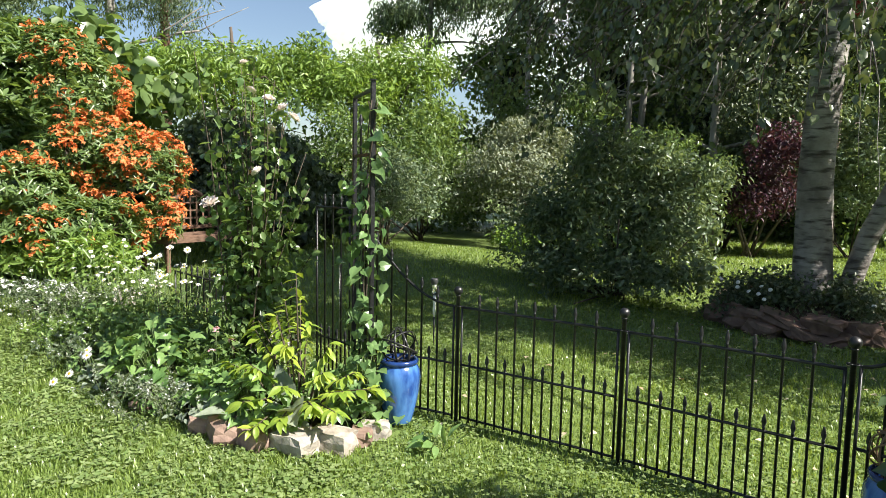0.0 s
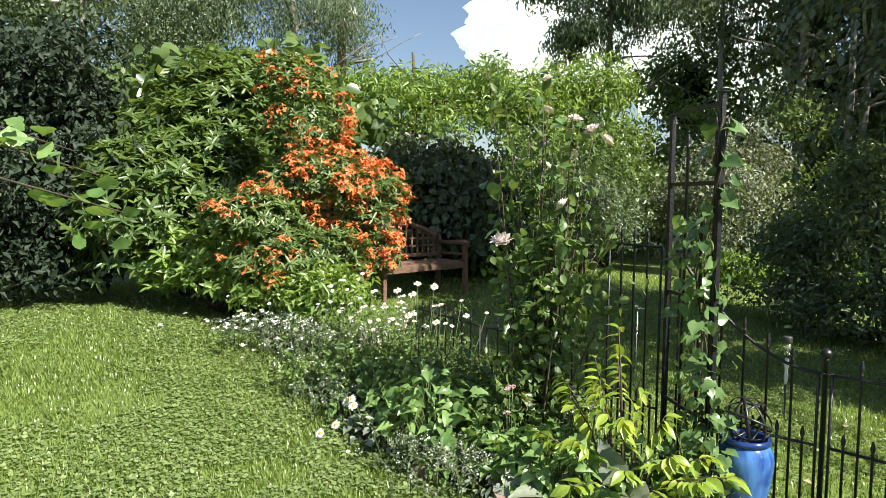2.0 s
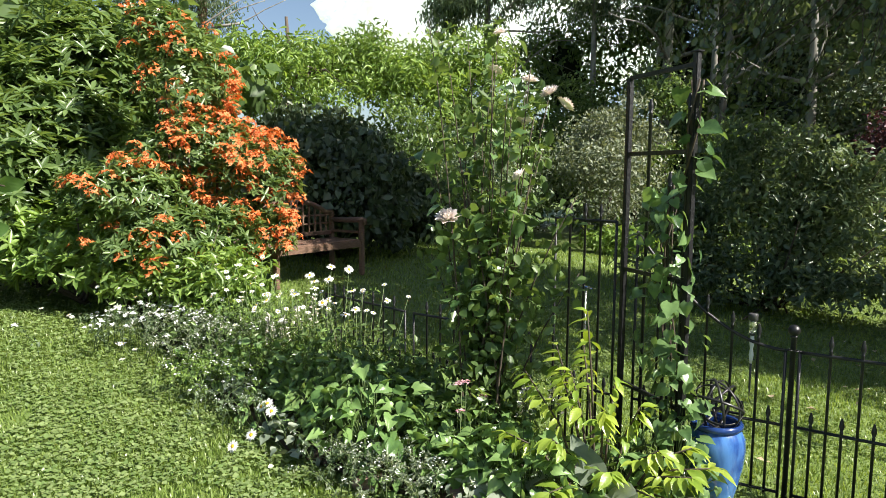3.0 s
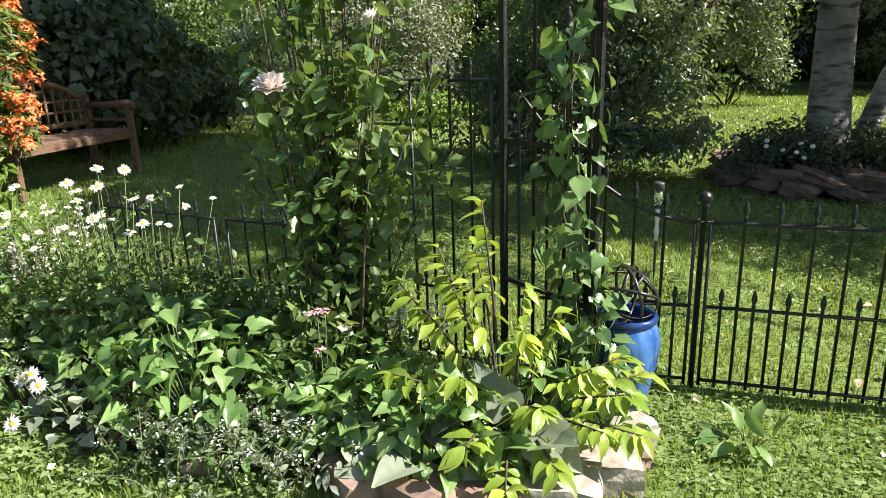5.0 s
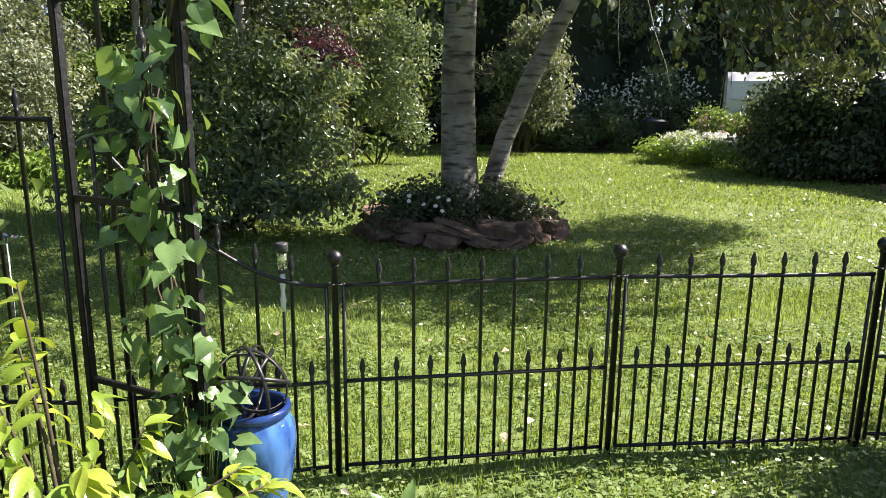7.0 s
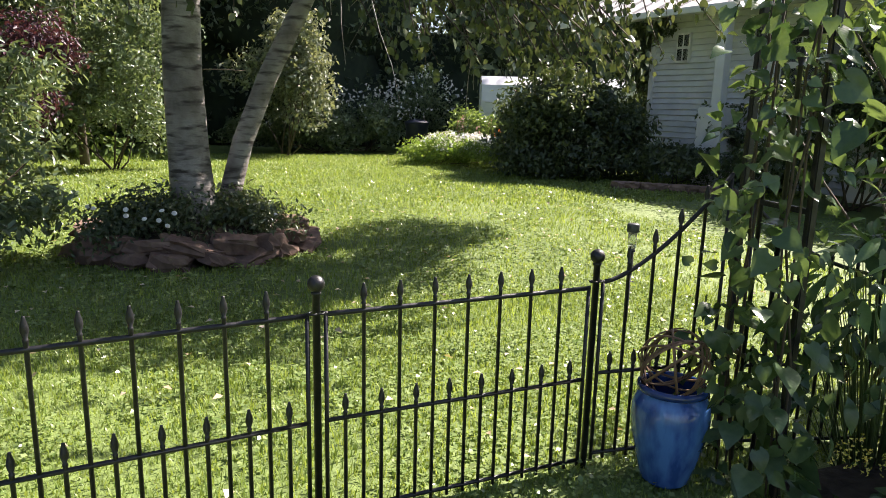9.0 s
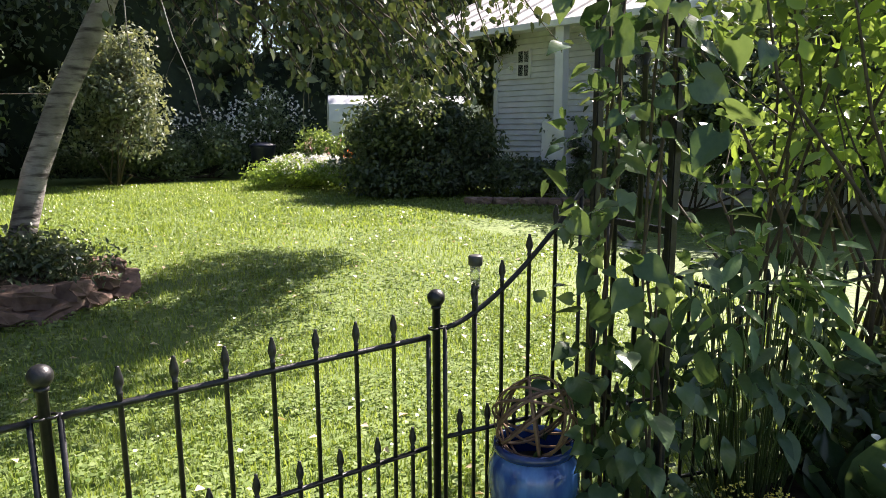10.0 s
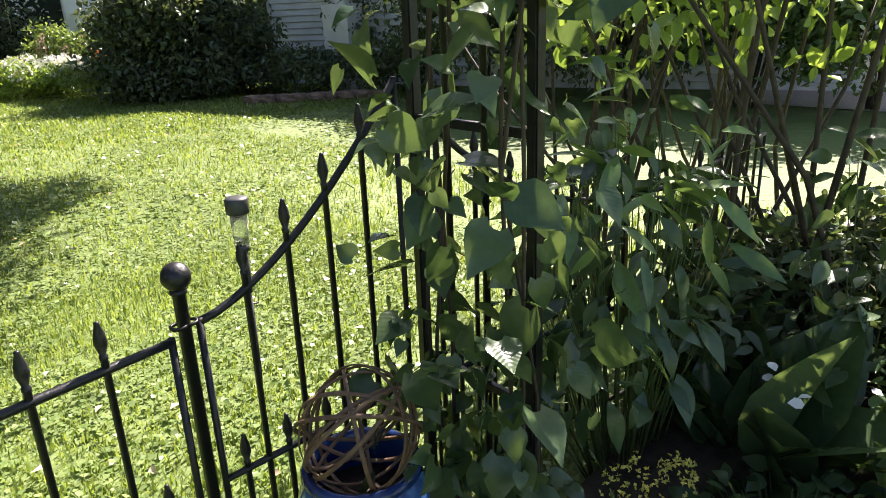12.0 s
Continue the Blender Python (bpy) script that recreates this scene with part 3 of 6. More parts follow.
# ---- pots ----
def pot(at, label, size=1.0, tall=1.0):
    ob = thing("blue_pot", label, "flower pot", at, "blue pots")
    prof = [(0.075, 0), (0.08, 0.012), (0.1, 0.1), (0.118, 0.2), (0.124, 0.275), (0.12, 0.32), (0.107, 0.35), (0.098, 0.362)]
    bm = bmesh.new()
    lathe(bm, [(a * size, z * tall) for a, z in prof], 40)
    bm.faces.ensure_lookup_table()
    bmesh.ops.delete(bm, geom=[bm.faces[-1]], context="FACES_ONLY")
    part("body", bm, M_GLAZE, ob)
    bm = bmesh.new()
    lathe(bm, [(a * size, z * tall) for a, z in ((0.096, 0.36), (0.108, 0.366), (0.112, 0.378), (0.108, 0.39), (0.1, 0.394), (0.092, 0.388), (0.088, 0.37), (0.085, 0.3))], 40)
    bm.faces.ensure_lookup_table()
    bmesh.ops.delete(bm, geom=bm.faces[-2:], context="FACES_ONLY")
    part("rim", bm, M_GLAZE_DARK, ob, "darker glazed rolled rim")
    bm = bmesh.new()
    lathe(bm, [(0.086 * size, 0.298 * tall), (0.086 * size, 0.305 * tall), (0.04 * size, 0.312 * tall)], 24)
    part("soil", bm, M_SOIL, ob, "dark potting soil")
    return ob


POT1, POT2 = (-2.43, 3.12, 0), (0.145, 3.48, 0)
pot(POT1, "tall glossy blue glazed pot standing on the lawn", 1.1, 1.02)
pot(POT2, "blue glazed pot in the shade of the vine", 1.17, 0.98)


def sphere_of_bands(name, label, at, radius, n, width, thick, material, seed, category):
    ob = thing(name, label, category, at)
    r = np.random.default_rng(seed)
    for k in range(n):
        bm = bmesh.new()
        m = pose(0, 0, 0, float(r.uniform(20, 160)), float(r.uniform(-60, 60)), 180 * k / n)
        band(bm, radius * float(r.uniform(0.94, 1.0)), width, thick, m)
        part("hoop", bm, material, ob)
    return ob


sphere_of_bands("metal_band_sphere", "dark metal band sphere resting in the blue pot", (-2.425, 3.12, 0.475), 0.118, 6, 0.012, 0.003, M_BAND, 4, "garden ornament")
sphere_of_bands("rattan_sphere", "brown woven rattan ball resting in the blue pot", (0.145, 3.48, 0.46), 0.132, 10, 0.009, 0.003, M_RATTAN, 9, "garden ornament")


def glass_mat():
    m, nt, p = mat_base("lamp_glass")
    p.inputs["Base Color"].default_value = (0.85, 0.9, 0.7, 1)
    p.inputs["Transmission Weight"].default_value, p.inputs["Roughness"].default_value = 0.9, 0.25
    return m


M_GLASS = glass_mat()


def solar_lamp(at, label, z0, lean=0):
    ob = thing("solar_lamp", label, "solar light", at, "solar lights")
    bm = lathe(bmesh.new(), [(0.02, z0 + 0.062), (0.0225, z0 + 0.064), (0.0225, z0 + 0.09), (0.02, z0 + 0.094), (0.006, z0 + 0.095)], 24)
    part("cap", bm, M_LAMPCAP, ob, "dark grey plastic cap")
    bm = lathe(bmesh.new(), [(0.0135, z0), (0.0155, z0 + 0.02), (0.0165, z0 + 0.0625)], 24)
    part("lens", bm, M_GLASS, ob, "frosted pale lens")
    bm = lathe(bmesh.new(), [(0.0135, z0 - 0.012), (0.0135, z0)], 16)
    part("collar", bm, M_LAMPCAP, ob)
    bm = lathe(bmesh.new(), [(0.006, z0 - 0.15), (0.011, z0 - 0.11), (0.007, z0 - 0.08), (0.011, z0 - 0.05), (0.0085, z0 - 0.012)] if lean == 0 else [(0.008, z0 - 0.1), (0.009, z0 - 0.06), (0.0085, z0 - 0.012)], 12)
    # white stands in for the shine of the first lamp's reflective wrap
    part("stem", bm, M_TRIM if lean == 0 else M_LAMPCAP, ob, "wrapped stem, its bright reflection coloured white" if lean == 0 else "")
    bm = lathe(bmesh.new(), [(0.001, z0 - 0.33), (0.005, z0 - 0.27), (0.006, z0 - 0.1)], 10)
    part("stake", bm, M_LAMPCAP, ob)
    bm = bmesh.new()
    tube(bm, [(-0.015, -0.01, z0 - 0.13), (0.0, 0.012, z0 - 0.13), (0.02, 0.0, z0 - 0.13)], 0.002, 5)
    part("tie", bm, M_LAMPCAP, ob)
    return ob


solar_lamp((-2.375, 3.365, 0), "small solar lamp tied to the fence by the pot", 0.785)
solar_lamp((0.035, 3.65, 0), "small solar lamp with black stake tied to the fence", 0.865, 1)


# ---- bench ----
def bench(at, turn):
    """Wide garden bench with a curved, peaked back of slats and scrolled arms; faces local -y."""
    ob = thing("garden_bench", "weathered brown wooden garden bench with arched back, in shade", "bench", at, turn=turn)
    W, D = 1.35, 0.5

    def bar(name, c, s, bev=0.006):
        part(name, box(bmesh.new(), c, s, None, bev), M_TEAK, ob, smooth=False)
    for x in (-W / 2, W / 2):
        bar("front_leg", (x, -D / 2, 0.33), (0.055, 0.055, 0.66))
        bar("back_leg", (x, D / 2, 0.38), (0.055, 0.055, 0.76))
        bar("side_rail", (x, 0, 0.38), (0.035, D - 0.05, 0.07))
        bar("arm_rail", (x, 0, 0.52), (0.03, D - 0.05, 0.03))
        bm = bmesh.new()
        tube(bm, [(x, D / 2, 0.66), (x, 0, 0.66), (x, -D / 2, 0.675), (x, -D / 2 - 0.05, 0.665), (x, -D / 2 - 0.055, 0.635), (x, -D / 2 - 0.02, 0.625)], [0.03, 0.032, 0.036, 0.034, 0.028, 0.02], 10)
        part("arm", bm, M_TEAK, ob)
    for k in range(8):
        bar("seat_slat", (0, -D / 2 + 0.035 + k * 0.062, 0.425), (W, 0.05, 0.022), 0.004)
    bar("seat_rail", (0, -D / 2, 0.385), (W - 0.05, 0.035, 0.075))
    bar("lower_back_rail", (0, D / 2, 0.5), (W - 0.05, 0.035, 0.05))

    def crest(x):
        u = abs(x) / (W / 2)
        return 0.98 - 0.1 * (u / 0.32) ** 2 if u < 0.32 else (0.78 + 0.1 * math.cos((u - 0.32) / 0.68 * math.pi) * 0.6 + 0.04 if u < 0.8 else 0.76)
    bm = bmesh.new()
    pts = [(x, D / 2, crest(x)) for x in np.linspace(-W / 2, W / 2, 33)]
    tube(bm, pts, 0.03, 8)
    part("crest_rail", bm, M_TEAK, ob, "arched weathered crest rail")
    for k in range(13):
        x = -W / 2 + W * (k + 1) / 14
        h = crest(x)
        bar("back_slat", (x, D / 2, (0.52 + h) / 2), (0.026, 0.016, h - 0.52), 0.003)
    for z in (0.62, 0.72, 0.82, 0.9):
        half = 0.2 if z > 0.75 else W / 2 - 0.04
        bar("cross_slat", (0, D / 2 + 0.002, z), (2 * half, 0.013, 0.022), 0.003)
    return ob


bench((-7.82, 4.5, ground_z(-7.82, 4.5) - 0.01), 100)


# ---- trees and shrubs ----
def limb(bm, r, p, d, length, rad, depth, spread=0.6, droop=0.0, seg=6):
    """A branching, tapering limb; returns its tips."""
    pts, radii, q = [Vector(p)], [rad], Vector(p)
    d = Vector(d).normalized()
    for k in range(4):
        d = (d + Vector(r.normal(size=3)) * 0.12 + Vector((0, 0, -droop))).normalized()
        q = q + d * length / 4
        pts.append(q.copy())
        radii.append(rad * (1 - 0.14 * (k + 1)))
    tube(bm, pts, radii, seg)
    tips = [q]
    if depth:
        for k in range(3):
            i = (2, 3, 4)[k]
            nd = (d + Vector(r.normal(size=3)) * spread).normalized()
            tips += limb(bm, r, pts[i], nd, length * 0.65, radii[i] * 0.62, depth - 1, spread, droop, max(4, seg - 1))
    return tips


def shrub(name, label, at, blobs, n, size, material, category="shrub", stems=7, seed=0, wood=M_WOODSTEM, aspect=0.5, sub=26, clump=0.3, hang=0.3, stem_r=0.02, group="", low=-0.5, fine=False, whorl=0):
    """A thing with woody stems and a leafy crown; blobs are relative to its base."""
    z = ground_z(at[0], at[1])
    ob = thing(name, label, category, (at[0], at[1], z), group)
    r = np.random.default_rng(seed + 100)
    for k in range(stems):
        b = blobs[k % len(blobs)]
        tgt = Vector(b[:3]) + Vector(r.normal(size=3)) * 0.35 * b[3]
        p0 = Vector((float(r.normal()) * 0.08, float(r.normal()) * 0.08, -0.03))
        mid = p0.lerp(tgt, 0.5) + Vector(r.normal(size=3)) * 0.08
        mid.z = max(mid.z, 0.05)
        part("stem", tube(bmesh.new(), [p0, mid, tgt], [stem_r, stem_r * 0.75, stem_r * 0.35], 6), wood, ob)
    leaves = whorl_mesh("crown", blobs, n, size, material, aspect, seed, whorl) if whorl else crown_mesh("crown", blobs, n, size, material, aspect, seed, clump, hang, sub, low=low, fine=fine)
    part("crown", leaves, None, ob)
    return ob


def tree(name, label, at, height, crown, n, size, material, bark=M_BARK, rad=0.14, seed=0, aspect=0.5, hang=0.3, sub=34, clump=0.26, lean=(0, 0), category="tree", bare=0.25):
    z = ground_z(at[0], at[1])
    ob = thing(name, label, category, (at[0], at[1], z))
    r = np.random.default_rng(seed + 50)
    bm = bmesh.new()
    pts = [(lean[0] * u * u + 0.05 * float(r.normal()) * u, lean[1] * u * u + 0.05 * float(r.normal()) * u, height * u * 0.95 - 0.05) for u in np.linspace(0, 1, 8)]
    tube(bm, pts, [rad * (1.25 if k == 0 else 1 - 0.11 * k) for k in range(8)], 10)
    part("trunk", bm, bark, ob)
    bm = bmesh.new()
    for k in range(10):
        u = bare + (0.95 - bare) * k / 10
        i = min(6, int(u * 7))
        a = k * 2.4
        limb(bm, r, pts[i], (math.cos(a), math.sin(a), 0.45), height * 0.22, rad * 0.35, 1, 0.6, 0.03)
    part("branching", bm, bark, ob)
    part("crown", crown_mesh("crown", crown, n, size, material, aspect, seed, clump, hang, sub), None, ob)
    return ob


# left hedge
shrub("rhododendron", "tall green rhododendron with lit leaf rosettes", (-9.2, 2.2), [(0, 0, 1.2, 0.9, 1.1, 1.2), (-0.3, 0.5, 2.2, 0.8, 0.9, 0.9), (0.3, -0.6, 1.0, 0.8, 0.8, 0.9), (0.3, -0.3, 0.5, 0.7, 1.0, 0.5)], 17000, 0.15, L_GREEN, seed=11, aspect=0.3, whorl=8)
shrub("low_shrub", "low shrub with pale glossy leaves at the lawn edge", (-7.9, 2.15), [(0, 0, 0.35, 0.7, 0.6, 0.4), (-0.6, -0.3, 0.45, 0.6, 0.6, 0.5), (0.2, 0.3, 0.5, 0.6, 0.5, 0.5)], 5200, 0.12, L_BRIGHT, seed=12, aspect=0.34, whorl=8)
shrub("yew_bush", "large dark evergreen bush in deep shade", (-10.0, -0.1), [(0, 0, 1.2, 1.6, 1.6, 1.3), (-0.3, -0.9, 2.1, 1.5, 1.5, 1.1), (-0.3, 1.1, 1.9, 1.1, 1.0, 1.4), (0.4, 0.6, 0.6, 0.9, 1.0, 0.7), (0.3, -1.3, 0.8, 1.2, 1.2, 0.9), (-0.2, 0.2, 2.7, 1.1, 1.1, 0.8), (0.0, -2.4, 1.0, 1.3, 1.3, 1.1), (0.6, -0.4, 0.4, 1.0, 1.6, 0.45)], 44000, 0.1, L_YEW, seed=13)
shrub("big_leaf_shrub", "tall shrub with big bright green leaves", (-11.0, 3.6), [(0, 0, 1.9, 1.2, 1.4, 1.5), (0.2, 0.7, 2.5, 1.1, 1.1, 1.0), (0, -1.2, 1.9, 1.0, 1.1, 1.3)], 7500, 0.23, L_GREEN, seed=14, aspect=0.8, hang=0.7, fine=True)
shrub("vine_mound", "dark green mound of climbing leaves behind the bench", (-9.6, 5.9), [(0, 0, 0.9, 1.1, 1.3, 1.2), (-0.3, 0.6, 1.5, 0.9, 1.1, 0.8), (0.1, 1.3, 0.7, 0.7, 0.9, 0.9), (0.5, 0.2, 0.5, 0.7, 1.2, 0.6)], 22000, 0.115, L_DARK, seed=15, aspect=0.75, hang=0.9)
shrub("laurel_bush", "grey-green dense bush at the back of the lawn", (-9.2, 8.8), [(0, 0, 0.9, 0.9, 1.0, 1.0), (-0.6, 1.2, 1.0, 0.9, 1.0, 1.1)], 9000, 0.08, L_OLIVE, seed=16)
shrub("grey_bush", "rounded grey-green bush at the far lawn edge", (-8.6, 12.2), [(0, 0, 1.3, 1.3, 1.3, 1.4), (0.2, 0.1, 2.2, 0.9, 0.9, 0.8)], 13000, 0.085, L_GREY, seed=17)
shrub("green_bush", "leafy green bush at the far lawn edge", (-6.6, 13.8), [(0, 0, 1.1, 1.3, 1.2, 1.1), (0.9, 0.6, 1.4, 1.0, 1.0, 1.2), (-0.2, 0.3, 2.0, 0.8, 0.8, 0.7)], 13000, 0.09, L_GREEN, seed=18)
shrub("green_bush", "shaded bush beneath the tall trees", (-10.5, 11.0), [(0, 0, 1.4, 1.3, 1.5, 1.5), (-0.6, -1.5, 1.5, 1.1, 1.2, 1.4)], 10000, 0.1, L_GREEN, seed=19)
shrub("green_bush", "tall sunlit bush under the drooping trees", (-9.2, 14.5), [(0, 0, 1.5, 1.3, 1.2, 1.5), (-1.2, 0.2, 2.4, 1.2, 1.0, 1.4), (0.6, 0.1, 3.0, 1.1, 1.0, 1.2), (-2.4, 0.4, 1.6, 1.2, 1.0, 1.6)], 15000, 0.1, L_GREEN, seed=36)
shrub("ground_plants", "low leafy plants along the far lawn edge", (-7.6, 11.2), [(0, 0, 0.2, 0.8, 0.6, 0.3), (1.3, 0.9, 0.2, 0.8, 0.5, 0.3)], 2500, 0.13, L_BRIGHT, seed=20, stem_r=0.008)

tree("sumac_tree", "bright green feathery tree in full sun", (-14.5, 8.6), 5.0, [(0, 0, 3.3, 1.9, 2.0, 1.3), (0.4, 1.7, 3.6, 1.5, 1.5, 1.1), (0.2, -1.6, 3.2, 1.3, 1.4, 1.0)], 15000, 0.16, L_BRIGHT, seed=21, aspect=0.28)
tree("sumac_tree", "sunlit light green tree behind the bench", (-13.2, 12.0), 5.2, [(0, 0, 3.6, 1.8, 1.8, 1.3), (0.5, -1.2, 3.2, 1.2, 1.2, 1.0), (0.4, 1.2, 2.6, 1.4, 1.4, 1.2)], 13000, 0.16, L_BRIGHT, seed=22, aspect=0.3)
tree("weeping_birch", "tall weeping tree far behind the shrubs", (-21, 8.2), 12, [(0, 0, 8, 2.4, 2.4, 3.6), (0.4, 1.0, 6.5, 1.8, 1.8, 3.0), (0.2, -2.2, 6, 2.2, 2.2, 3.0)], 32000, 0.12, L_OLIVE, M_GREYBARK, 0.22, seed=23, hang=1.6, aspect=0.32)
tree("tall_tree", "tall hazy green tree beyond the hedge", (-22, 2.5), 10, [(0, 0, 6, 2.6, 2.8, 3.0), (0, 2.3, 5.2, 2.0, 2.0, 2.6), (0.5, -2.6, 6, 2.2, 2.2, 3.0)], 26000, 0.13, L_OLIVE, M_GREYBARK, 0.2, seed=24)
tree("willow_tree", "tall drooping grey-leaved tree with pale trunks", (-9.6, 16.5), 11, [(0, 0, 7.2, 2.0, 2.0, 2.6), (-1.4, 0.4, 6.0, 1.6, 1.6, 1.9), (1.6, -0.2, 6.6, 1.6, 1.6, 2.4), (0.3, 0, 9.6, 2.4, 2.2, 1.8), (-2.6, -1.8, 6.3, 1.5, 1.5, 1.5), (-2.2, -2.2, 8.2, 1.6, 1.6, 1.4)], 40000, 0.13, L_OLIVE, M_GREYBARK, 0.17, seed=25, hang=1.6, aspect=0.28, bare=0.4)
tree("slim_tree", "slim grey trunk rising among the bushes", (-8.0, 16.0), 9, [(0, 0, 7, 1.6, 1.5, 2.2), (1.0, 0.5, 5.4, 1.0, 1.0, 1.2)], 7000, 0.14, L_OLIVE, M_GREYBARK, 0.12, seed=26, hang=1.0, bare=0.5, lean=(0.5, 0))
tree("dark_conifer", "big dark evergreen tree at the back", (-5.0, 19.5), 13, [(0, 0, 4, 2.8, 2.4, 3.5), (0.4, 0, 8, 2.6, 2.4, 3.4), (-1.6, 0.4, 6, 2.0, 2.0, 3.0)], 17000, 0.16, L_DARK, seed=27, aspect=0.3)
tree("dark_tree", "big dark tree closing the garden", (-0.5, 25.5), 14, [(0, 0, 5, 4.0, 2.4, 4.6), (1.5, 0, 9.5, 4.0, 2.4, 3.6), (-3, 0, 8, 3, 2.4, 4.5)], 19000, 0.2, L_DARK, seed=28)
tree("dark_tree", "big dark tree behind the flower border", (6.5, 27.5), 14, [(0, 0, 5, 4.2, 2.4, 4.6), (1.5, 0, 9.5, 4.0, 2.4, 3.6), (3.4, 0, 4, 3, 2.4, 4)], 17000, 0.2, L_DARK, seed=29)
tree("dark_tree", "dark tree beyond the house roof", (13.5, 25.0), 14, [(0, 0, 6, 4.2, 2.6, 5.0), (2.5, 0, 9.5, 4.0, 2.4, 3.6)], 11000, 0.22, L_DARK, seed=30)
shrub("red_maple", "dark red leaved small maple in shade", (-4.7, 14.8), [(0, 0, 1.1, 1.1, 0.9, 0.7), (0.6, 0, 2.0, 0.8, 0.8, 0.6)], 6000, 0.09, L_RED, seed=31, stem_r=0.03)
shrub("tall_shrub", "tall dense green shrub on the far lawn", (-3.2, 16.4), [(0, 0, 1.0, 1.3, 1.0, 1.1), (0, 0, 1.6, 1.2, 1.0, 1.5), (0.5, 0, 2.4, 1.0, 1.0, 1.1), (-1.4, 0.2, 1.6, 1.0, 1.0, 1.5)], 14000, 0.1, L_OLIVE, seed=32)
shrub("pale_shrub", "tall pale green shrub behind the birch", (0.6, 20.6), [(0, 0, 1.6, 1.3, 1.0, 1.5), (0.1, 0, 2.7, 1.0, 0.9, 1.0)], 9000, 0.13, L_GREY, seed=33)
tree("red_tree", "tall red-leaved tree in the dark wood", (-3.9, 17.4), 7.0, [(0, 0, 6.2, 1.3, 1.2, 0.9), (0.6, 0, 5.4, 0.7, 0.7, 0.5)], 4500, 0.13, L_RED_LIT, seed=34, rad=0.08)

shrub("olive_shrub", "wide airy grey-green shrub on the shaded lawn", (-4.1, 8.5), [(0, 0, 1.0, 1.2, 1.0, 0.9), (-0.9, -0.1, 0.7, 0.9, 0.8, 0.6), (0.7, 0, 0.75, 0.8, 0.8, 0.7), (0.1, -0.5, 0.35, 1.3, 0.7, 0.35), (0.0, 0, 1.75, 0.9, 0.7, 0.5), (0.9, -0.3, 0.35, 0.7, 0.6, 0.3), (-1.1, -0.2, 0.35, 0.8, 0.6, 0.3), (0.8, 0.3, 1.4, 0.7, 0.6, 0.5)], 21000, 0.08, L_OLIVE, seed=35, aspect=0.42, sub=34, clump=0.28, stems=24, stem_r=0.018, fine=True)


# ---- birch in its stone ring ----
def bark_birch():
    m, nt, p = mat_base("birch_bark")
    tc = nt.nodes.new("ShaderNodeTexCoord")
    outs = []
    for scale, st in ((6.0, (0.7, 0.7, 3.6)), (18.0, (1, 1, 2.2)), (4.0, (1, 1, 0.9))):
        mp = nt.nodes.new("ShaderNodeMapping")
        mp.inputs["Scale"].default_value = st
        tex = nt.nodes.new("ShaderNodeTexNoise")
        tex.inputs["Scale"].default_value, tex.inputs["Detail"].default_value = scale, 8
        nt.links.new(tc.outputs["Object"], mp.inputs["Vector"])
        nt.links.new(mp.outputs[0], tex.inputs["Vector"])
        outs.append(tex.outputs[0])
    rr = nt.nodes.new("ShaderNodeMapRange")
    rr.inputs["From Min"].default_value, rr.inputs["From Max"].default_value = 0.5, 0.66
    nt.links.new(outs[0], rr.inputs["Value"])
    r2 = nt.nodes.new("ShaderNodeMapRange")
    r2.inputs["From Min"].default_value, r2.inputs["From Max"].default_value = 0.35, 0.65
    nt.links.new(outs[2], r2.inputs["Value"])
    base = ramp_mix(nt, r2.outputs[0], (0.36, 0.34, 0.315), (0.16, 0.14, 0.125))
    mix = nt.nodes.new("ShaderNodeMix")
    mix.data_type = "RGBA"
    nt.links.new(rr.outputs[0], mix.inputs["Factor"])
    nt.links.new(base, mix.inputs["A"])
    mix.inputs["B"].default_value = (0.055, 0.045, 0.04, 1)
    nt.links.new(mix.outputs["Result"], p.inputs["Base Color"])
    p.inputs["Roughness"].default_value = 0.8
    bp = nt.nodes.new("ShaderNodeBump")
    bp.inputs["Strength"].default_value, bp.inputs["Distance"].default_value = 0.7, 0.02
    nt.links.new(outs[1], bp.inputs["Height"])
    nt.links.new(bp.outputs[0], p.inputs["Normal"])
    return m


M_BIRCH = bark_birch()


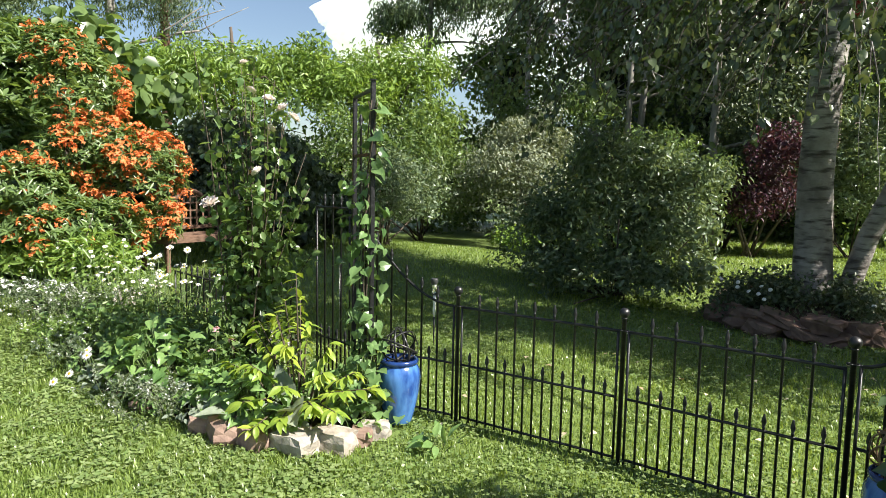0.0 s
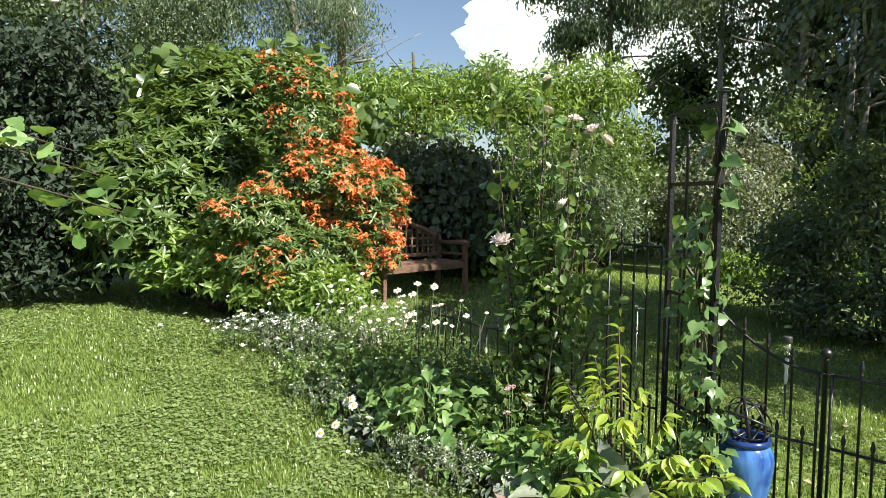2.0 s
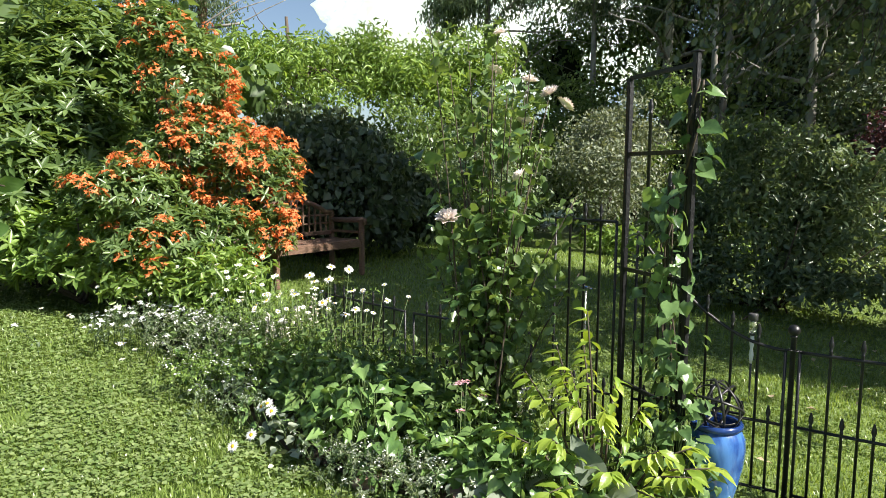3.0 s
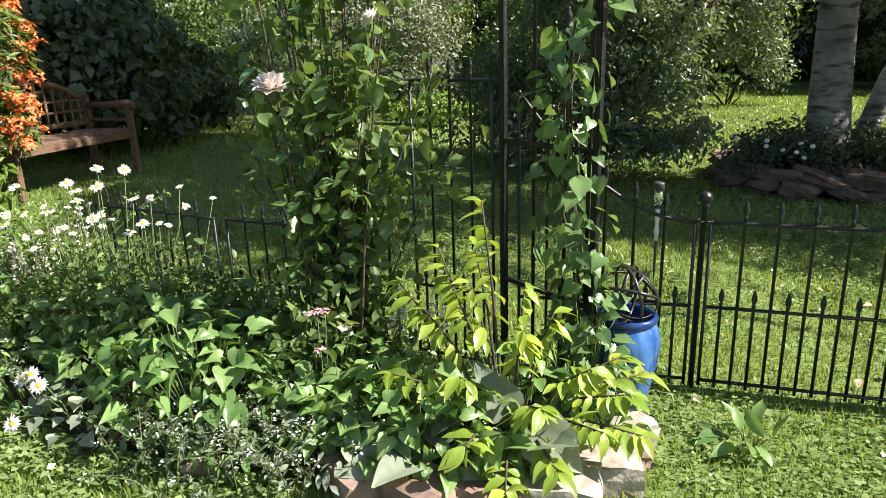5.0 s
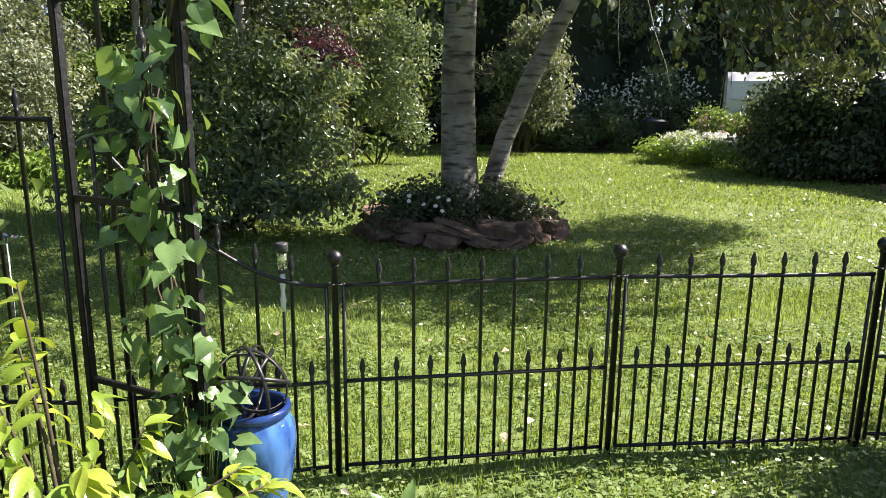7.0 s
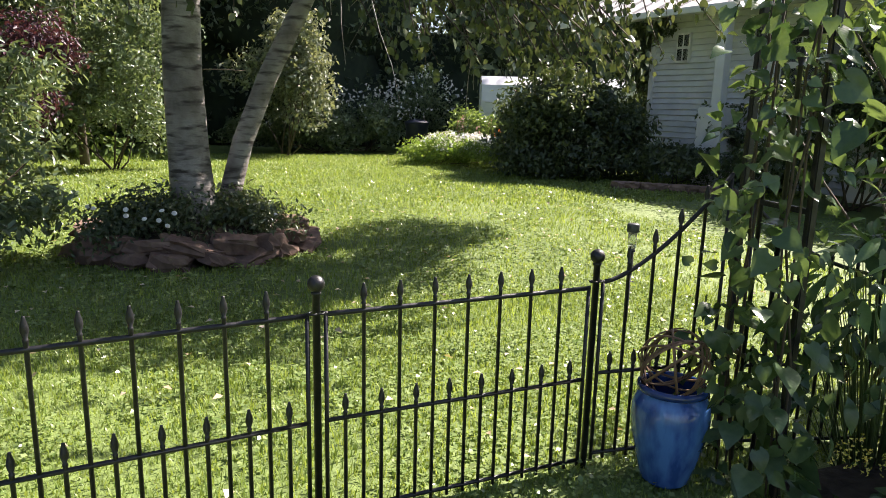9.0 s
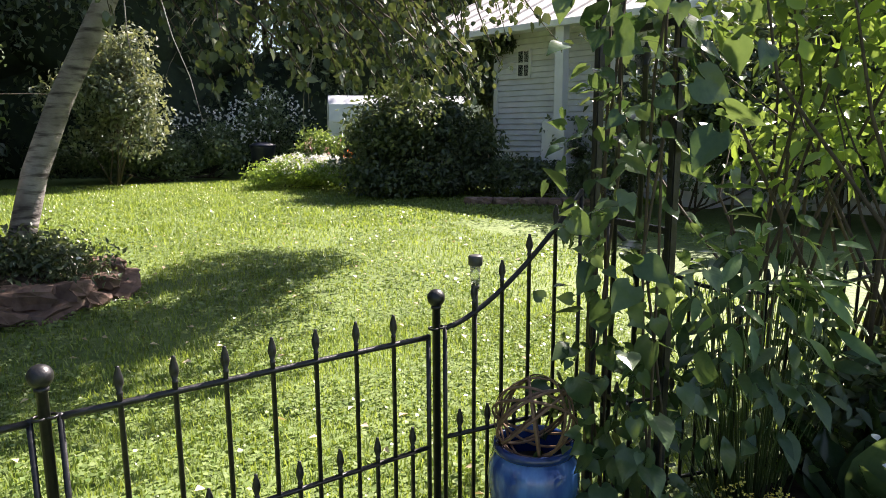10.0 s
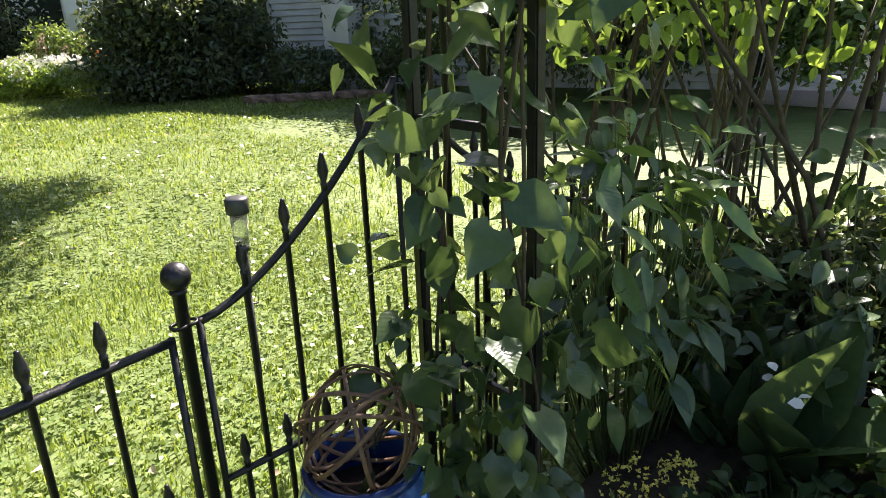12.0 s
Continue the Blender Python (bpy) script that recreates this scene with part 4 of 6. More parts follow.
def birch():
    ob = thing("birch_tree", "two-stemmed silver birch with grey peeling bark in a stone ring", "tree", (-1.6, 8.3, 0))
    r = np.random.default_rng(77)
    bm = bmesh.new()
    tube(bm, [(0, 0, 0.0), (0.0, 0, 0.3), (-0.03, 0, 0.9), (-0.05, 0, 1.6), (-0.03, 0, 2.4), (0.06, -0.05, 3.3), (0.1, -0.1, 5), (0.0, 0, 7.5), (0, 0, 9)], [0.265, 0.21, 0.183, 0.17, 0.162, 0.15, 0.125, 0.08, 0.03], 18)
    part("trunk", bm, M_BIRCH, ob)
    bm = bmesh.new()
    tube(bm, [(0.27, 0.12, 0.05), (0.3, 0.12, 0.4), (0.46, 0.1, 1.0), (0.7, 0.08, 1.6), (1.07, 0.05, 2.35), (1.5, 0, 3.3), (2.1, -0.2, 4.6), (2.5, -0.3, 6.2)], [0.14, 0.105, 0.1, 0.095, 0.088, 0.08, 0.06, 0.025], 14)
    part("trunk", bm, M_BIRCH, ob)
    bm = bmesh.new()
    tips = []
    for k in range(15):
        a = k * 2.39
        h = 2.9 + 0.35 * k
        base = (0.03 + (0.12 if h > 3.5 else 0), -0.04, h) if k % 3 else (1.6 + 0.25 * (h - 3.3) * 0.6, -0.1, min(h, 5.6))
        tips += limb(bm, r, base, (math.cos(a), math.sin(a), 0.25), 2.3 - 0.08 * k, 0.045, 2, 0.5, 0.1, 6)
    # two long limbs added out of view to carry the shade-casting blobs
    tube(bm, [(1.5, 0, 3.3), (2.6, 0.4, 4.0), (4.4, 0.5, 4.6), (6.6, 1.5, 4.6)], [0.06, 0.045, 0.03, 0.012], 7)
    tube(bm, [(0.06, -0.05, 3.3), (0.3, -0.9, 4.4), (0.7, -1.8, 5.0), (1.4, -2.6, 5.2)], [0.06, 0.045, 0.03, 0.012], 7)
    part("branching", bm, M_BIRCH, ob)
    # outlying blobs are added above view so their shade falls on lawn and bench
    blobs = [(0.6, -1.2, 5.2, 2.0, 1.2, 0.9), (0.8, 0.6, 6.6, 2.2, 1.5, 1.3), (0, 0.4, 7.9, 1.8, 1.5, 1.2), (2.6, -0.1, 4.2, 1.2, 1.0, 0.8), (5.0, -0.1, 4.5, 1.1, 0.8, 0.5), (5.9, 0.8, 4.6, 1.1, 0.8, 0.5), (6.8, 1.7, 4.6, 1.0, 0.8, 0.5), (4.2, 0.4, 5.2, 1.2, 0.9, 0.7), (3.8, -0.9, 4.4, 1.2, 0.7, 0.5), (2.5, -1.0, 4.3, 1.2, 0.7, 0.5), (-2.2, -1.5, 5.0, 1.5, 1.4, 0.8), (-3.6, -1.8, 5.6, 1.5, 1.5, 0.8), (-1.8, 0.2, 6.4, 1.8, 1.5, 1.3), (-1.2, -0.4, 4.0, 1.0, 1.0, 0.7), (1.4, -2.5, 5.2, 1.3, 0.8, 0.5), (0.1, -2.3, 5.3, 1.2, 0.8, 0.5)]
    part("crown", crown_mesh("crown", blobs, 92000, 0.095, L_GREEN, 0.7, 71, 0.3, 0.8, 34), None, ob)
    # drooping twigs with leaves, at the crown's lower edge
    bm = bmesh.new()
    P, A = [], []
    for k in range(212):
        near = k >= 170
        a, rad = r.uniform(-3.1, 0.6), r.uniform(0.9, 3.6)
        top = Vector((0.5 + rad * math.cos(a), -0.3 + 0.8 * rad * math.sin(a), r.uniform(2.9, 3.7)))
        if near:
            top = Vector((r.uniform(1.0, 3.0), r.uniform(-2.3, -0.9), r.uniform(2.1, 2.8)))
            a = r.uniform(-1.2, 0.2)
        d = Vector((math.cos(a) * 0.5, math.sin(a) * 0.5, -0.25)).normalized()
        q, pts = top.copy(), [top.copy()]
        for s in range(int(r.integers(5, 9))):
            d = (d + Vector((0, 0, -0.2)) + Vector(r.normal(size=3)) * 0.1).normalized()
            q = q + d * 0.17
            if q.z < (1.6 if near else 1.75):
                break
            pts.append(q.copy())
            for j in range(6):
                P.append(q + Vector(r.normal(size=3)) * 0.035)
                A.append(d * 0.4 + Vector((0, 0, -0.6)) + Vector(r.normal(size=3)) * 0.5)
        if len(pts) > 1:
            tube(bm, pts, [0.008 - 0.006 * i / len(pts) for i in range(len(pts))], 4)
    part("hanging_fringe", bm, M_WOODSTEM, ob)
    P, A = np.array([tuple(p) for p in P]), np.array([tuple(p) for p in A])
    L = 0.07 * r.uniform(0.6, 1.3, len(P))
    part("hanging_foliage", leaves_mesh("hanging_leaves", P, A, unit(r.normal(size=P.shape) + [0, -0.3, 0.6]), L, L * 0.72, L_GINKGO, fine=True), None, ob)


birch()


def stone_mesh(name, s, seed, material, rough=0.12, worn=0.35):
    bm = bmesh.new()
    bmesh.ops.create_cube(bm, size=1)
    bmesh.ops.subdivide_edges(bm, edges=bm.edges[:], cuts=2, use_grid_fill=True)
    for v in bm.verts:
        c = v.co.normalized() * 0.62
        v.co = v.co.lerp(c, worn)
        n = noise.noise_vector(v.co * 2.2 + Vector((seed * 7.1, seed * 3.3, seed)))
        v.co += n * rough
        v.co = Vector((v.co.x * s[0], v.co.y * s[1], v.co.z * s[2]))
    me = bpy.data.meshes.new(name)
    bm.to_mesh(me)
    bm.free()
    me.materials.append(material)
    return me


def ring_wall():
    ob = thing("stone_ring", "low ring of stacked red-brown field stones round the birch", "stone wall", (-1.6, 8.45, 0))
    meshes = [stone_mesh("stone", (0.36 + 0.05 * (k % 3), 0.26, 0.13), k, M_STONE_D, 0.24) for k in range(7)]
    r = np.random.default_rng(3)
    for layer in range(2):
        n = 18
        for k in range(n):
            a = 2 * math.pi * (k + 0.5 * (layer % 2)) / n
            rad = 0.97 - 0.06 * layer + float(r.normal()) * 0.03
            if layer and r.uniform() < 0.12:
                continue
            st = new("stone", meshes[int(r.integers(7))])
            st.parent = ob
            st.matrix_local = pose(rad * 1.02 * math.cos(a), rad * math.sin(a), 0.05 + 0.1 * layer + float(r.normal()) * 0.008, float(r.normal()) * 8, float(r.normal()) * 7, math.degrees(a) + 90 + float(r.normal()) * 14) @ Matrix.Diagonal((float(r.uniform(0.65, 1.1)), 1, float(r.uniform(0.75, 1.3)), 1))


ring_wall()
bed("flower_bed", "dark soil mound inside the stone ring", [(-1.6 + 0.98 * math.cos(a), 8.45 + 0.96 * math.sin(a)) for a in np.linspace(0, 2 * math.pi, 28, endpoint=False)], 0.26, 0.1)
shrub("ground_cover", "dark trailing ground cover round the birch foot", (-1.6, 8.35), [(0, -0.1, 0.3, 0.75, 0.65, 0.2), (-0.6, -0.3, 0.24, 0.42, 0.45, 0.17), (0.6, -0.3, 0.24, 0.42, 0.45, 0.17), (-0.25, -0.35, 0.36, 0.35, 0.3, 0.16), (0.4, -0.2, 0.38, 0.3, 0.3, 0.16)], 8500, 0.055, L_DARK, "ground cover", seed=41, stem_r=0.006, clump=0.4)


fl = thing("ring_daisies", "few small white daisies over the stone ring", "flowers", (-1.6, 8.4, 0))
rr9 = np.random.default_rng(19)
for k in range(11):
    a = float(rr9.uniform(3.2, 6.2))
    x, y, z = 0.95 * math.cos(a), 0.95 * math.sin(a), float(rr9.uniform(0.24, 0.5))
    part("stem", tube(bmesh.new(), [(x * 0.7, y * 0.7, 0.22), (x, y, z)], 0.003, 4), M_STEM, fl)
    part("flower", lathe(bmesh.new(), [(0.006, 0), (0.022, 0.004), (0.022, 0.007), (0.008, 0.01)], 10), M_WHITE, fl, "", pose(x, y, z, float(rr9.uniform(20, 60)), 0, float(rr9.uniform(-30, 30))))


# ---- house, shed, pole ----
def house():
    ex, nx = Vector((0.25, -0.97, 0)).normalized(), Vector((0.97, 0.25, 0)).normalized()
    ob = thing("house", "white clapboard house with metal roof behind the shrubs", "house", (7.1, 16.8, 0))
    frame_m = Matrix((( ex.x, nx.x, 0, 0), (ex.y, nx.y, 0, 0), (0, 0, 1, 0), (0, 0, 0, 1)))

    def hb(name, c, s, material, label="", tilt=0, bev=0.004, up=ob):
        bm = bmesh.new()
        box(bm, (0, 0, 0), s, None, bev)
        return part(name, bm, material, up, label, frame_m @ pose(*c, tilt, 0, 0) if up is ob else pose(*c, tilt, 0, 0), smooth=False)
    S0, S1, wall_n = 1.9, 13.0, 0.55
    wall = hb("wall", ((S0 + S1) / 2, wall_n + 0.12, 1.75), (S1 - S0, 0.2, 3.5), M_SIDING)
    hb("side_wall", (S0 + 0.1, wall_n + 3.2, 1.9), (0.2, 6.0, 3.8), M_SIDING)
    for k in range(28):
        part("clapboard", box(bmesh.new(), (0, -0.112, -1.7 + k * 0.122), (S1 - S0, 0.035, 0.122), Matrix.Rotation(radians(-20), 4, "X"), 0.002), M_SIDING, wall, smooth=False)
    hb("corner_board", (S0 + 0.02, wall_n - 0.02, 1.75), (0.11, 0.06, 3.5), M_TRIM, "white corner board")
    hb("roof", (6.3, 2.3, 4.55), (13.8, 5.6, 0.05), M_ROOF, "pale metal roof", 24)
    for k in range(24):
        hb("roof_seam", (-0.4 + k * 0.58, 2.3, 4.6), (0.025, 5.55, 0.04), M_ROOF, "", 24, 0.0)
    hb("gutter", (6.3, -0.32, 3.36), (13.8, 0.1, 0.1), M_TRIM, "white gutter")
    hb("soffit", (6.3, 0.1, 3.42), (13.6, 0.9, 0.03), M_TRIM)
    for s in (2.75, 5.4):
        w = hb("window", (s, wall_n - 0.04, 2.75 if s < 3 else 2.3), (0.34 if s < 3 else 0.9, 0.09, 0.62 if s < 3 else 1.35), M_TRIM, "white framed window", 0, 0.006)
        ww, hh = (0.34, 0.62) if s < 3 else (0.9, 1.35)
        for a in (-1, 1):
            for b in (-1, 1):
                hb("pane", (a * ww * 0.23, -0.025, b * hh * 0.235), (ww * 0.36, 0.04, hh * 0.38), M_SHADOWGLASS, "dark reflecting pane", 0, 0.0, w)
    for s in (4.2, 7.2):
        hb("porch_column", (s, -0.15, 2.4), (0.2, 0.2, 1.9), M_TRIM, "white porch column")
        hb("column_pedestal", (s, -0.15, 0.75), (0.55, 0.5, 1.5), M_TRIM, "white boarded pedestal")


house()


def shed():
    ob = thing("white_caravan", "old white metal caravan parked behind the flowers", "caravan", (7.9, 20.4, 0), turn=-20)
    bm = bmesh.new()
    prof = [(-0.95, 0.5), (-1.0, 0.7), (-1.0, 1.6), (-0.9, 2.05), (-0.55, 2.3), (0.55, 2.3), (0.9, 2.05), (1.0, 1.6), (1.0, 0.5)]
    rings = [[bm.verts.new((x, y, z)) for y, z in prof] for x in (-1.7, -1.6, 2.6, 2.7)]
    for q, w in zip(rings, rings[1:]):
        for k in range(len(prof)):
            bm.faces.new((q[k], q[(k + 1) % len(prof)], w[(k + 1) % len(prof)], w[k]))
    bm.faces.new(rings[0][::-1])
    bm.faces.new(rings[-1])
    bmesh.ops.recalc_face_normals(bm, faces=bm.faces[:])
    part("body", bm, M_CARAVAN, ob, smooth=False)
    for z in (0.95, 1.25, 1.55):
        part("trim_strip", box(bmesh.new(), (0.5, -1.01, z), (4.2, 0.02, 0.03), None, 0.003), M_GREYBOX, ob, smooth=False)
    for y in (-0.85, 0.85):
        bm = bmesh.new()
        lathe(bm, [(0.1, -0.08), (0.28, -0.08), (0.3, -0.04), (0.3, 0.04), (0.28, 0.08), (0.1, 0.08)], 20)
        part("wheel", bm, M_BLUEBIN, ob, "", pose(0.5, y, 0.3, 90, 0, 0))
    part("door_frame", box(bmesh.new(), (-1.71, 0, 1.35), (0.03, 0.7, 1.5), None, 0.01), M_TRIM, ob, smooth=False)


shed()


def pole():
    ob = thing("utility_pole", "brown wooden utility pole with a grey box", "pole", (-21.16, 9.91, 0))
    part("pole", lathe(bmesh.new(), [(0.17, 0), (0.13, 8.7), (0.11, 8.8)], 12), M_POLE, ob)
    part("transformer", lathe(bmesh.new(), [(0.16, 6.8), (0.2, 6.8), (0.2, 7.5), (0.15, 7.6)], 14, (0.1, 0.3, 0)), M_GREYBOX, ob, "grey transformer can")
    part("cross_arm", box(bmesh.new(), (0, 0, 8.5), (0.1, 1.8, 0.12), None, 0.01), M_POLE, ob, smooth=False)


pole()


def cloud():
    ob = tagged(new("cloud"), "big white sunlit summer cloud", "cloud", kind="structure")
    r = np.random.default_rng(12)
    k = 0
    for c, s in (((-800, 700, 245), 105), ((-710, 800, 260), 135), ((-620, 900, 200), 120), ((-720, 770, 330), 85), ((-640, 860, 330), 90)):
        bm = bmesh.new()
        bmesh.ops.create_icosphere(bm, subdivisions=5, radius=1)
        for v in bm.verts:
            n = noise.fractal(v.co * 1.7 + Vector(c), 0.6, 2.2, 6)
            v.co = v.co * (1 + 0.32 * n)
            v.co = Vector((v.co.x * s, v.co.y * s, v.co.z * s * 0.75)) + Vector(c)
        part("puff", bm, M_CLOUD, ob)


cloud()


# ---- woods round the garden ----
def woods(label, blobs, n, size, material, seed, trunks=(), aspect=0.5):
    ob = thing("woodland", label, "woods", (0, 0, 0), kind="stuff")
    part("foliage", crown_mesh("foliage", blobs, n, size, material, aspect, seed, 0.24, 0.4, 34, low=-0.9), None, ob, kind="stuff")
    # dark lumps added within the foliage: painted shade that also blocks the sky
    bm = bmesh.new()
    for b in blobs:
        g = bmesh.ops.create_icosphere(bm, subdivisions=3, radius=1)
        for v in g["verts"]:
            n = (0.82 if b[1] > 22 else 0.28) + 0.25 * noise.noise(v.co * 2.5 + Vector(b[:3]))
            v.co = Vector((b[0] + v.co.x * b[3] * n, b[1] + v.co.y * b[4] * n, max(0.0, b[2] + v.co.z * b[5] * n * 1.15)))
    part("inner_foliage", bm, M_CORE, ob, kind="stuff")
    for x, y, h, rad in trunks:
        bm = tube(bmesh.new(), [(x, y, -0.05), (x + 0.1, y, h * 0.5), (x, y + 0.1, h)], [rad, rad * 0.75, rad * 0.3], 8)
        part("trunk", bm, M_GREYBARK, ob)


r0 = np.random.default_rng(5)
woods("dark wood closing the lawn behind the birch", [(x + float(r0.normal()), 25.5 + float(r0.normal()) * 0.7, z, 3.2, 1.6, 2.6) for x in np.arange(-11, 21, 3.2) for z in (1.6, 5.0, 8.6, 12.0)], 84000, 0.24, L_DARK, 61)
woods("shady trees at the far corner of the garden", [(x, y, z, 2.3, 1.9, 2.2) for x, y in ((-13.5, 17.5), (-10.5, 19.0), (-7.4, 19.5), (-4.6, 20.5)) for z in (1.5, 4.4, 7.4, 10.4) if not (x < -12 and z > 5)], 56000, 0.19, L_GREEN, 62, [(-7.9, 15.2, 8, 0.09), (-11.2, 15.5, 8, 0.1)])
woods("hazy trees beyond the left hedge", [(-25, y, z, 2.6, 2.4, 2.2) for y in (-9, -5.5, -2, 1.5, 5.0) for z in (1.8, 4.8, 7.4) if z < (3 if y < 1 else 9)], 26000, 0.17, L_OLIVE, 63)
woods("low green trees behind the bench", [(-17.5, 4.5, 1.6, 2, 2, 1.8), (-16.5, 8, 1.3, 2, 2.2, 1.6), (-15.2, 11.5, 1.4, 2, 2.2, 1.7), (-13.6, 14.4, 1.6, 2, 2.0, 1.9), (-12.4, 8.2, 0.9, 1.2, 1.5, 1.1), (-12.3, 5.4, 1.2, 1.2, 1.5, 1.3)], 17000, 0.16, L_GREEN, 64)
woods("sunlit bushes beyond the shaded planting", [(13.5, y, z, 1.8, 1.8, 1.5) for y in (-6, -3, 0.2, 3.2, 6.2) for z in (1.2, 3.2)], 15000, 0.17, L_GREEN, 65)

tree("drooping_tree", "tall tree with drooping narrow leaves against the cloud", (-13.3, 13.9), 9.5, [(0, 0, 7.0, 1.4, 1.4, 1.6), (-0.5, -0.5, 5.6, 1.1, 1.1, 1.0), (0.8, 0.4, 8.6, 1.5, 1.4, 1.3), (1.4, 0.6, 6.4, 1.3, 1.3, 1.6), (-0.9, -1.0, 6.9, 1.2, 1.2, 1.2), (-0.4, -0.6, 8.3, 1.3, 1.3, 1.2)], 25000, 0.15, L_OLIVE, M_GREYBARK, 0.12, seed=450, hang=1.5, aspect=0.28)
shrub("holly_bush", "dark glossy bush in the wood's edge shade", (-5.8, 16.2), [(0, 0, 1.6, 1.5, 1.2, 1.6), (0.6, 0, 3.4, 1.3, 1.2, 1.4)], 9000, 0.11, L_DARK, seed=81)
tree("bare_tree", "grey tree with bare dead branches against dark wood", (-5.9, 15.6), 8.5, [(0.2, 0, 7.2, 1.3, 1.2, 1.4), (-0.8, 0.2, 6.0, 0.9, 0.9, 0.8)], 3500, 0.12, L_OLIVE, M_GREYBARK, 0.13, seed=82, bare=0.3)

# far flower border before the wood
shrub("flowering_shrub", "wide shrub full of small white flowers", (3.2, 22.6), [(0, 0, 0.9, 1.6, 0.9, 0.9), (1.8, 0.1, 1.2, 1.2, 0.9, 1.2), (-1.8, 0.1, 0.6, 1.3, 0.8, 0.6)], 9000, 0.11, L_OLIVE, seed=83)


def specks(name, label, at, blobs, n, size, material, seed, category="flowers"):
    """Small blossoms scattered over a bush."""
    ob = thing(name, label, category, (at[0], at[1], ground_z(at[0], at[1])), kind="stuff")
    r = np.random.default_rng(seed)
    Ps = []
    for b in blobs:
        d = dirs(r, n // len(blobs))
        d[:, 2] = np.abs(d[:, 2]) * 0.9 + 0.05
        Ps.append(np.array(b[:3]) + d * np.array(b[3:]) * r.uniform(0.8, 1.08, (len(d), 1)))
    P = np.repeat(np.concatenate(Ps), 4, 0)
    A = unit(r.normal(size=P.shape) + [0, 0, 0.2])
    N = unit(r.normal(size=P.shape) + [0, 0, 1.0])
    L = size * r.uniform(0.5, 1.0, len(P))
    part("blossom", leaves_mesh("blossom", P, A, N, L, L * 0.8, material, 0.1, 0.1), None, ob, kind="stuff")
    return ob


specks("white_blossom", "small white blossoms over the far shrub", (3.2, 22.6), [(0, 0, 0.9, 1.8, 1.1, 1.1), (1.8, 0, 1.2, 1.4, 1.1, 1.4), (-1.8, 0, 0.6, 1.4, 0.9, 0.7)], 500, 0.09, M_WHITE, 84)
shrub("border_plants", "tangled grey-green border plants by the wood", (1.6, 21.8), [(0, 0, 0.5, 1.3, 0.7, 0.6), (1.7, -0.2, 0.5, 0.9, 0.7, 0.6), (-1.9, 0.3, 0.5, 1.0, 0.6, 0.5)], 6500, 0.12, L_OLIVE, seed=85)
shrub("border_plants", "leafy flower border edged with low greenery", (4.0, 17.9), [(0, 0, 0.28, 0.9, 1.2, 0.32), (0.5, -1.2, 0.3, 0.6, 0.8, 0.34), (0.9, -2.2, 0.32, 0.5, 0.7, 0.4)], 8000, 0.08, L_BRIGHT, seed=86, stem_r=0.008)
specks("white_flowers", "mass of low white flowers in the sunny border", (4.4, 17.9), [(0, 0, 0.35, 0.8, 1.3, 0.42), (0.4, -0.8, 0.35, 0.6, 0.8, 0.4)], 900, 0.1, M_WHITE, 87)
specks("red_flowers", "few orange-red lilies in the border", (5.3, 16.9), [(0, 0, 0.5, 0.3, 0.4, 0.35)], 9, 0.12, M_ORANGE, 88)
shrub("border_plants", "tall green plants behind the white flowers", (5.4, 18.6), [(0, 0, 0.6, 0.8, 1.2, 0.7), (0.6, -1.0, 0.5, 0.6, 0.8, 0.6)], 5000, 0.12, L_GREEN, seed=89, stem_r=0.008)


def spikes(name, label, at, n, h, spread, material, seed):
    """Upright flower spikes on green stems."""
    z = ground_z(at[0], at[1])
    ob = thing(name, label, "flowers", (at[0], at[1], z))
    r = np.random.default_rng(seed)
    for k in range(n):
        x, y = r.normal(size=2) * spread
        hh = h * r.uniform(0.8, 1.15)
        lean = r.normal(size=2) * 0.12 * hh
        bm = bmesh.new()
        tube(bm, [(x, y, 0), (x + lean[0] * 0.4, y + lean[1] * 0.4, hh * 0.6), (x + lean[0], y + lean[1], hh)], [0.006, 0.005, 0.003], 5)
        st = part("stem", bm, M_STEM, ob)
        m = 70
        u = r.uniform(0.62, 1.0, m)
        a = r.uniform(0, 6.28, m)
        rad = 0.055 * h * (1.05 - u) / 0.4
        P = np.stack([x + lean[0] * u + rad * np.cos(a), y + lean[1] * u + rad * np.sin(a), hh * u], 1)
        A = np.stack([np.cos(a), np.sin(a), np.full(m, 0.5)], 1)
        L = 0.04 * h * r.uniform(0.6, 1.2, m)
        part("flower_spike", leaves_mesh("flower_spike", P, A, unit(r.normal(size=(m, 3)) + [0, 0, 1]), L, L * 0.7, material), None, st)
    return ob


spikes("flower_spikes", "tall pale pink flower spikes in the far border", (4.9, 18.4), 4, 1.15, 0.3, M_PINK, 90)
shrub("dark_shrub", "big dense dark green shrub beside the house", (5.6, 14.6), [(0, 0, 0.95, 1.5, 1.2, 0.95), (0.2, 0, 1.5, 1.2, 1.0, 0.7), (0.9, -0.3, 0.8, 0.9, 0.9, 0.8), (0, -0.3, 0.35, 1.5, 1.1, 0.35), (0.9, -0.6, 0.35, 1.0, 0.8, 0.35)], 28000, 0.12, L_DARK, seed=91, sub=44)
shrub("house_vine", "dark vine climbing up to the house eave", (8.3, 15.6), [(0, 0, 1.8, 0.6, 0.6, 1.3), (0.1, -0.3, 3.1, 0.7, 0.7, 0.5)], 5500, 0.13, L_DARK, seed=92, hang=1.0)
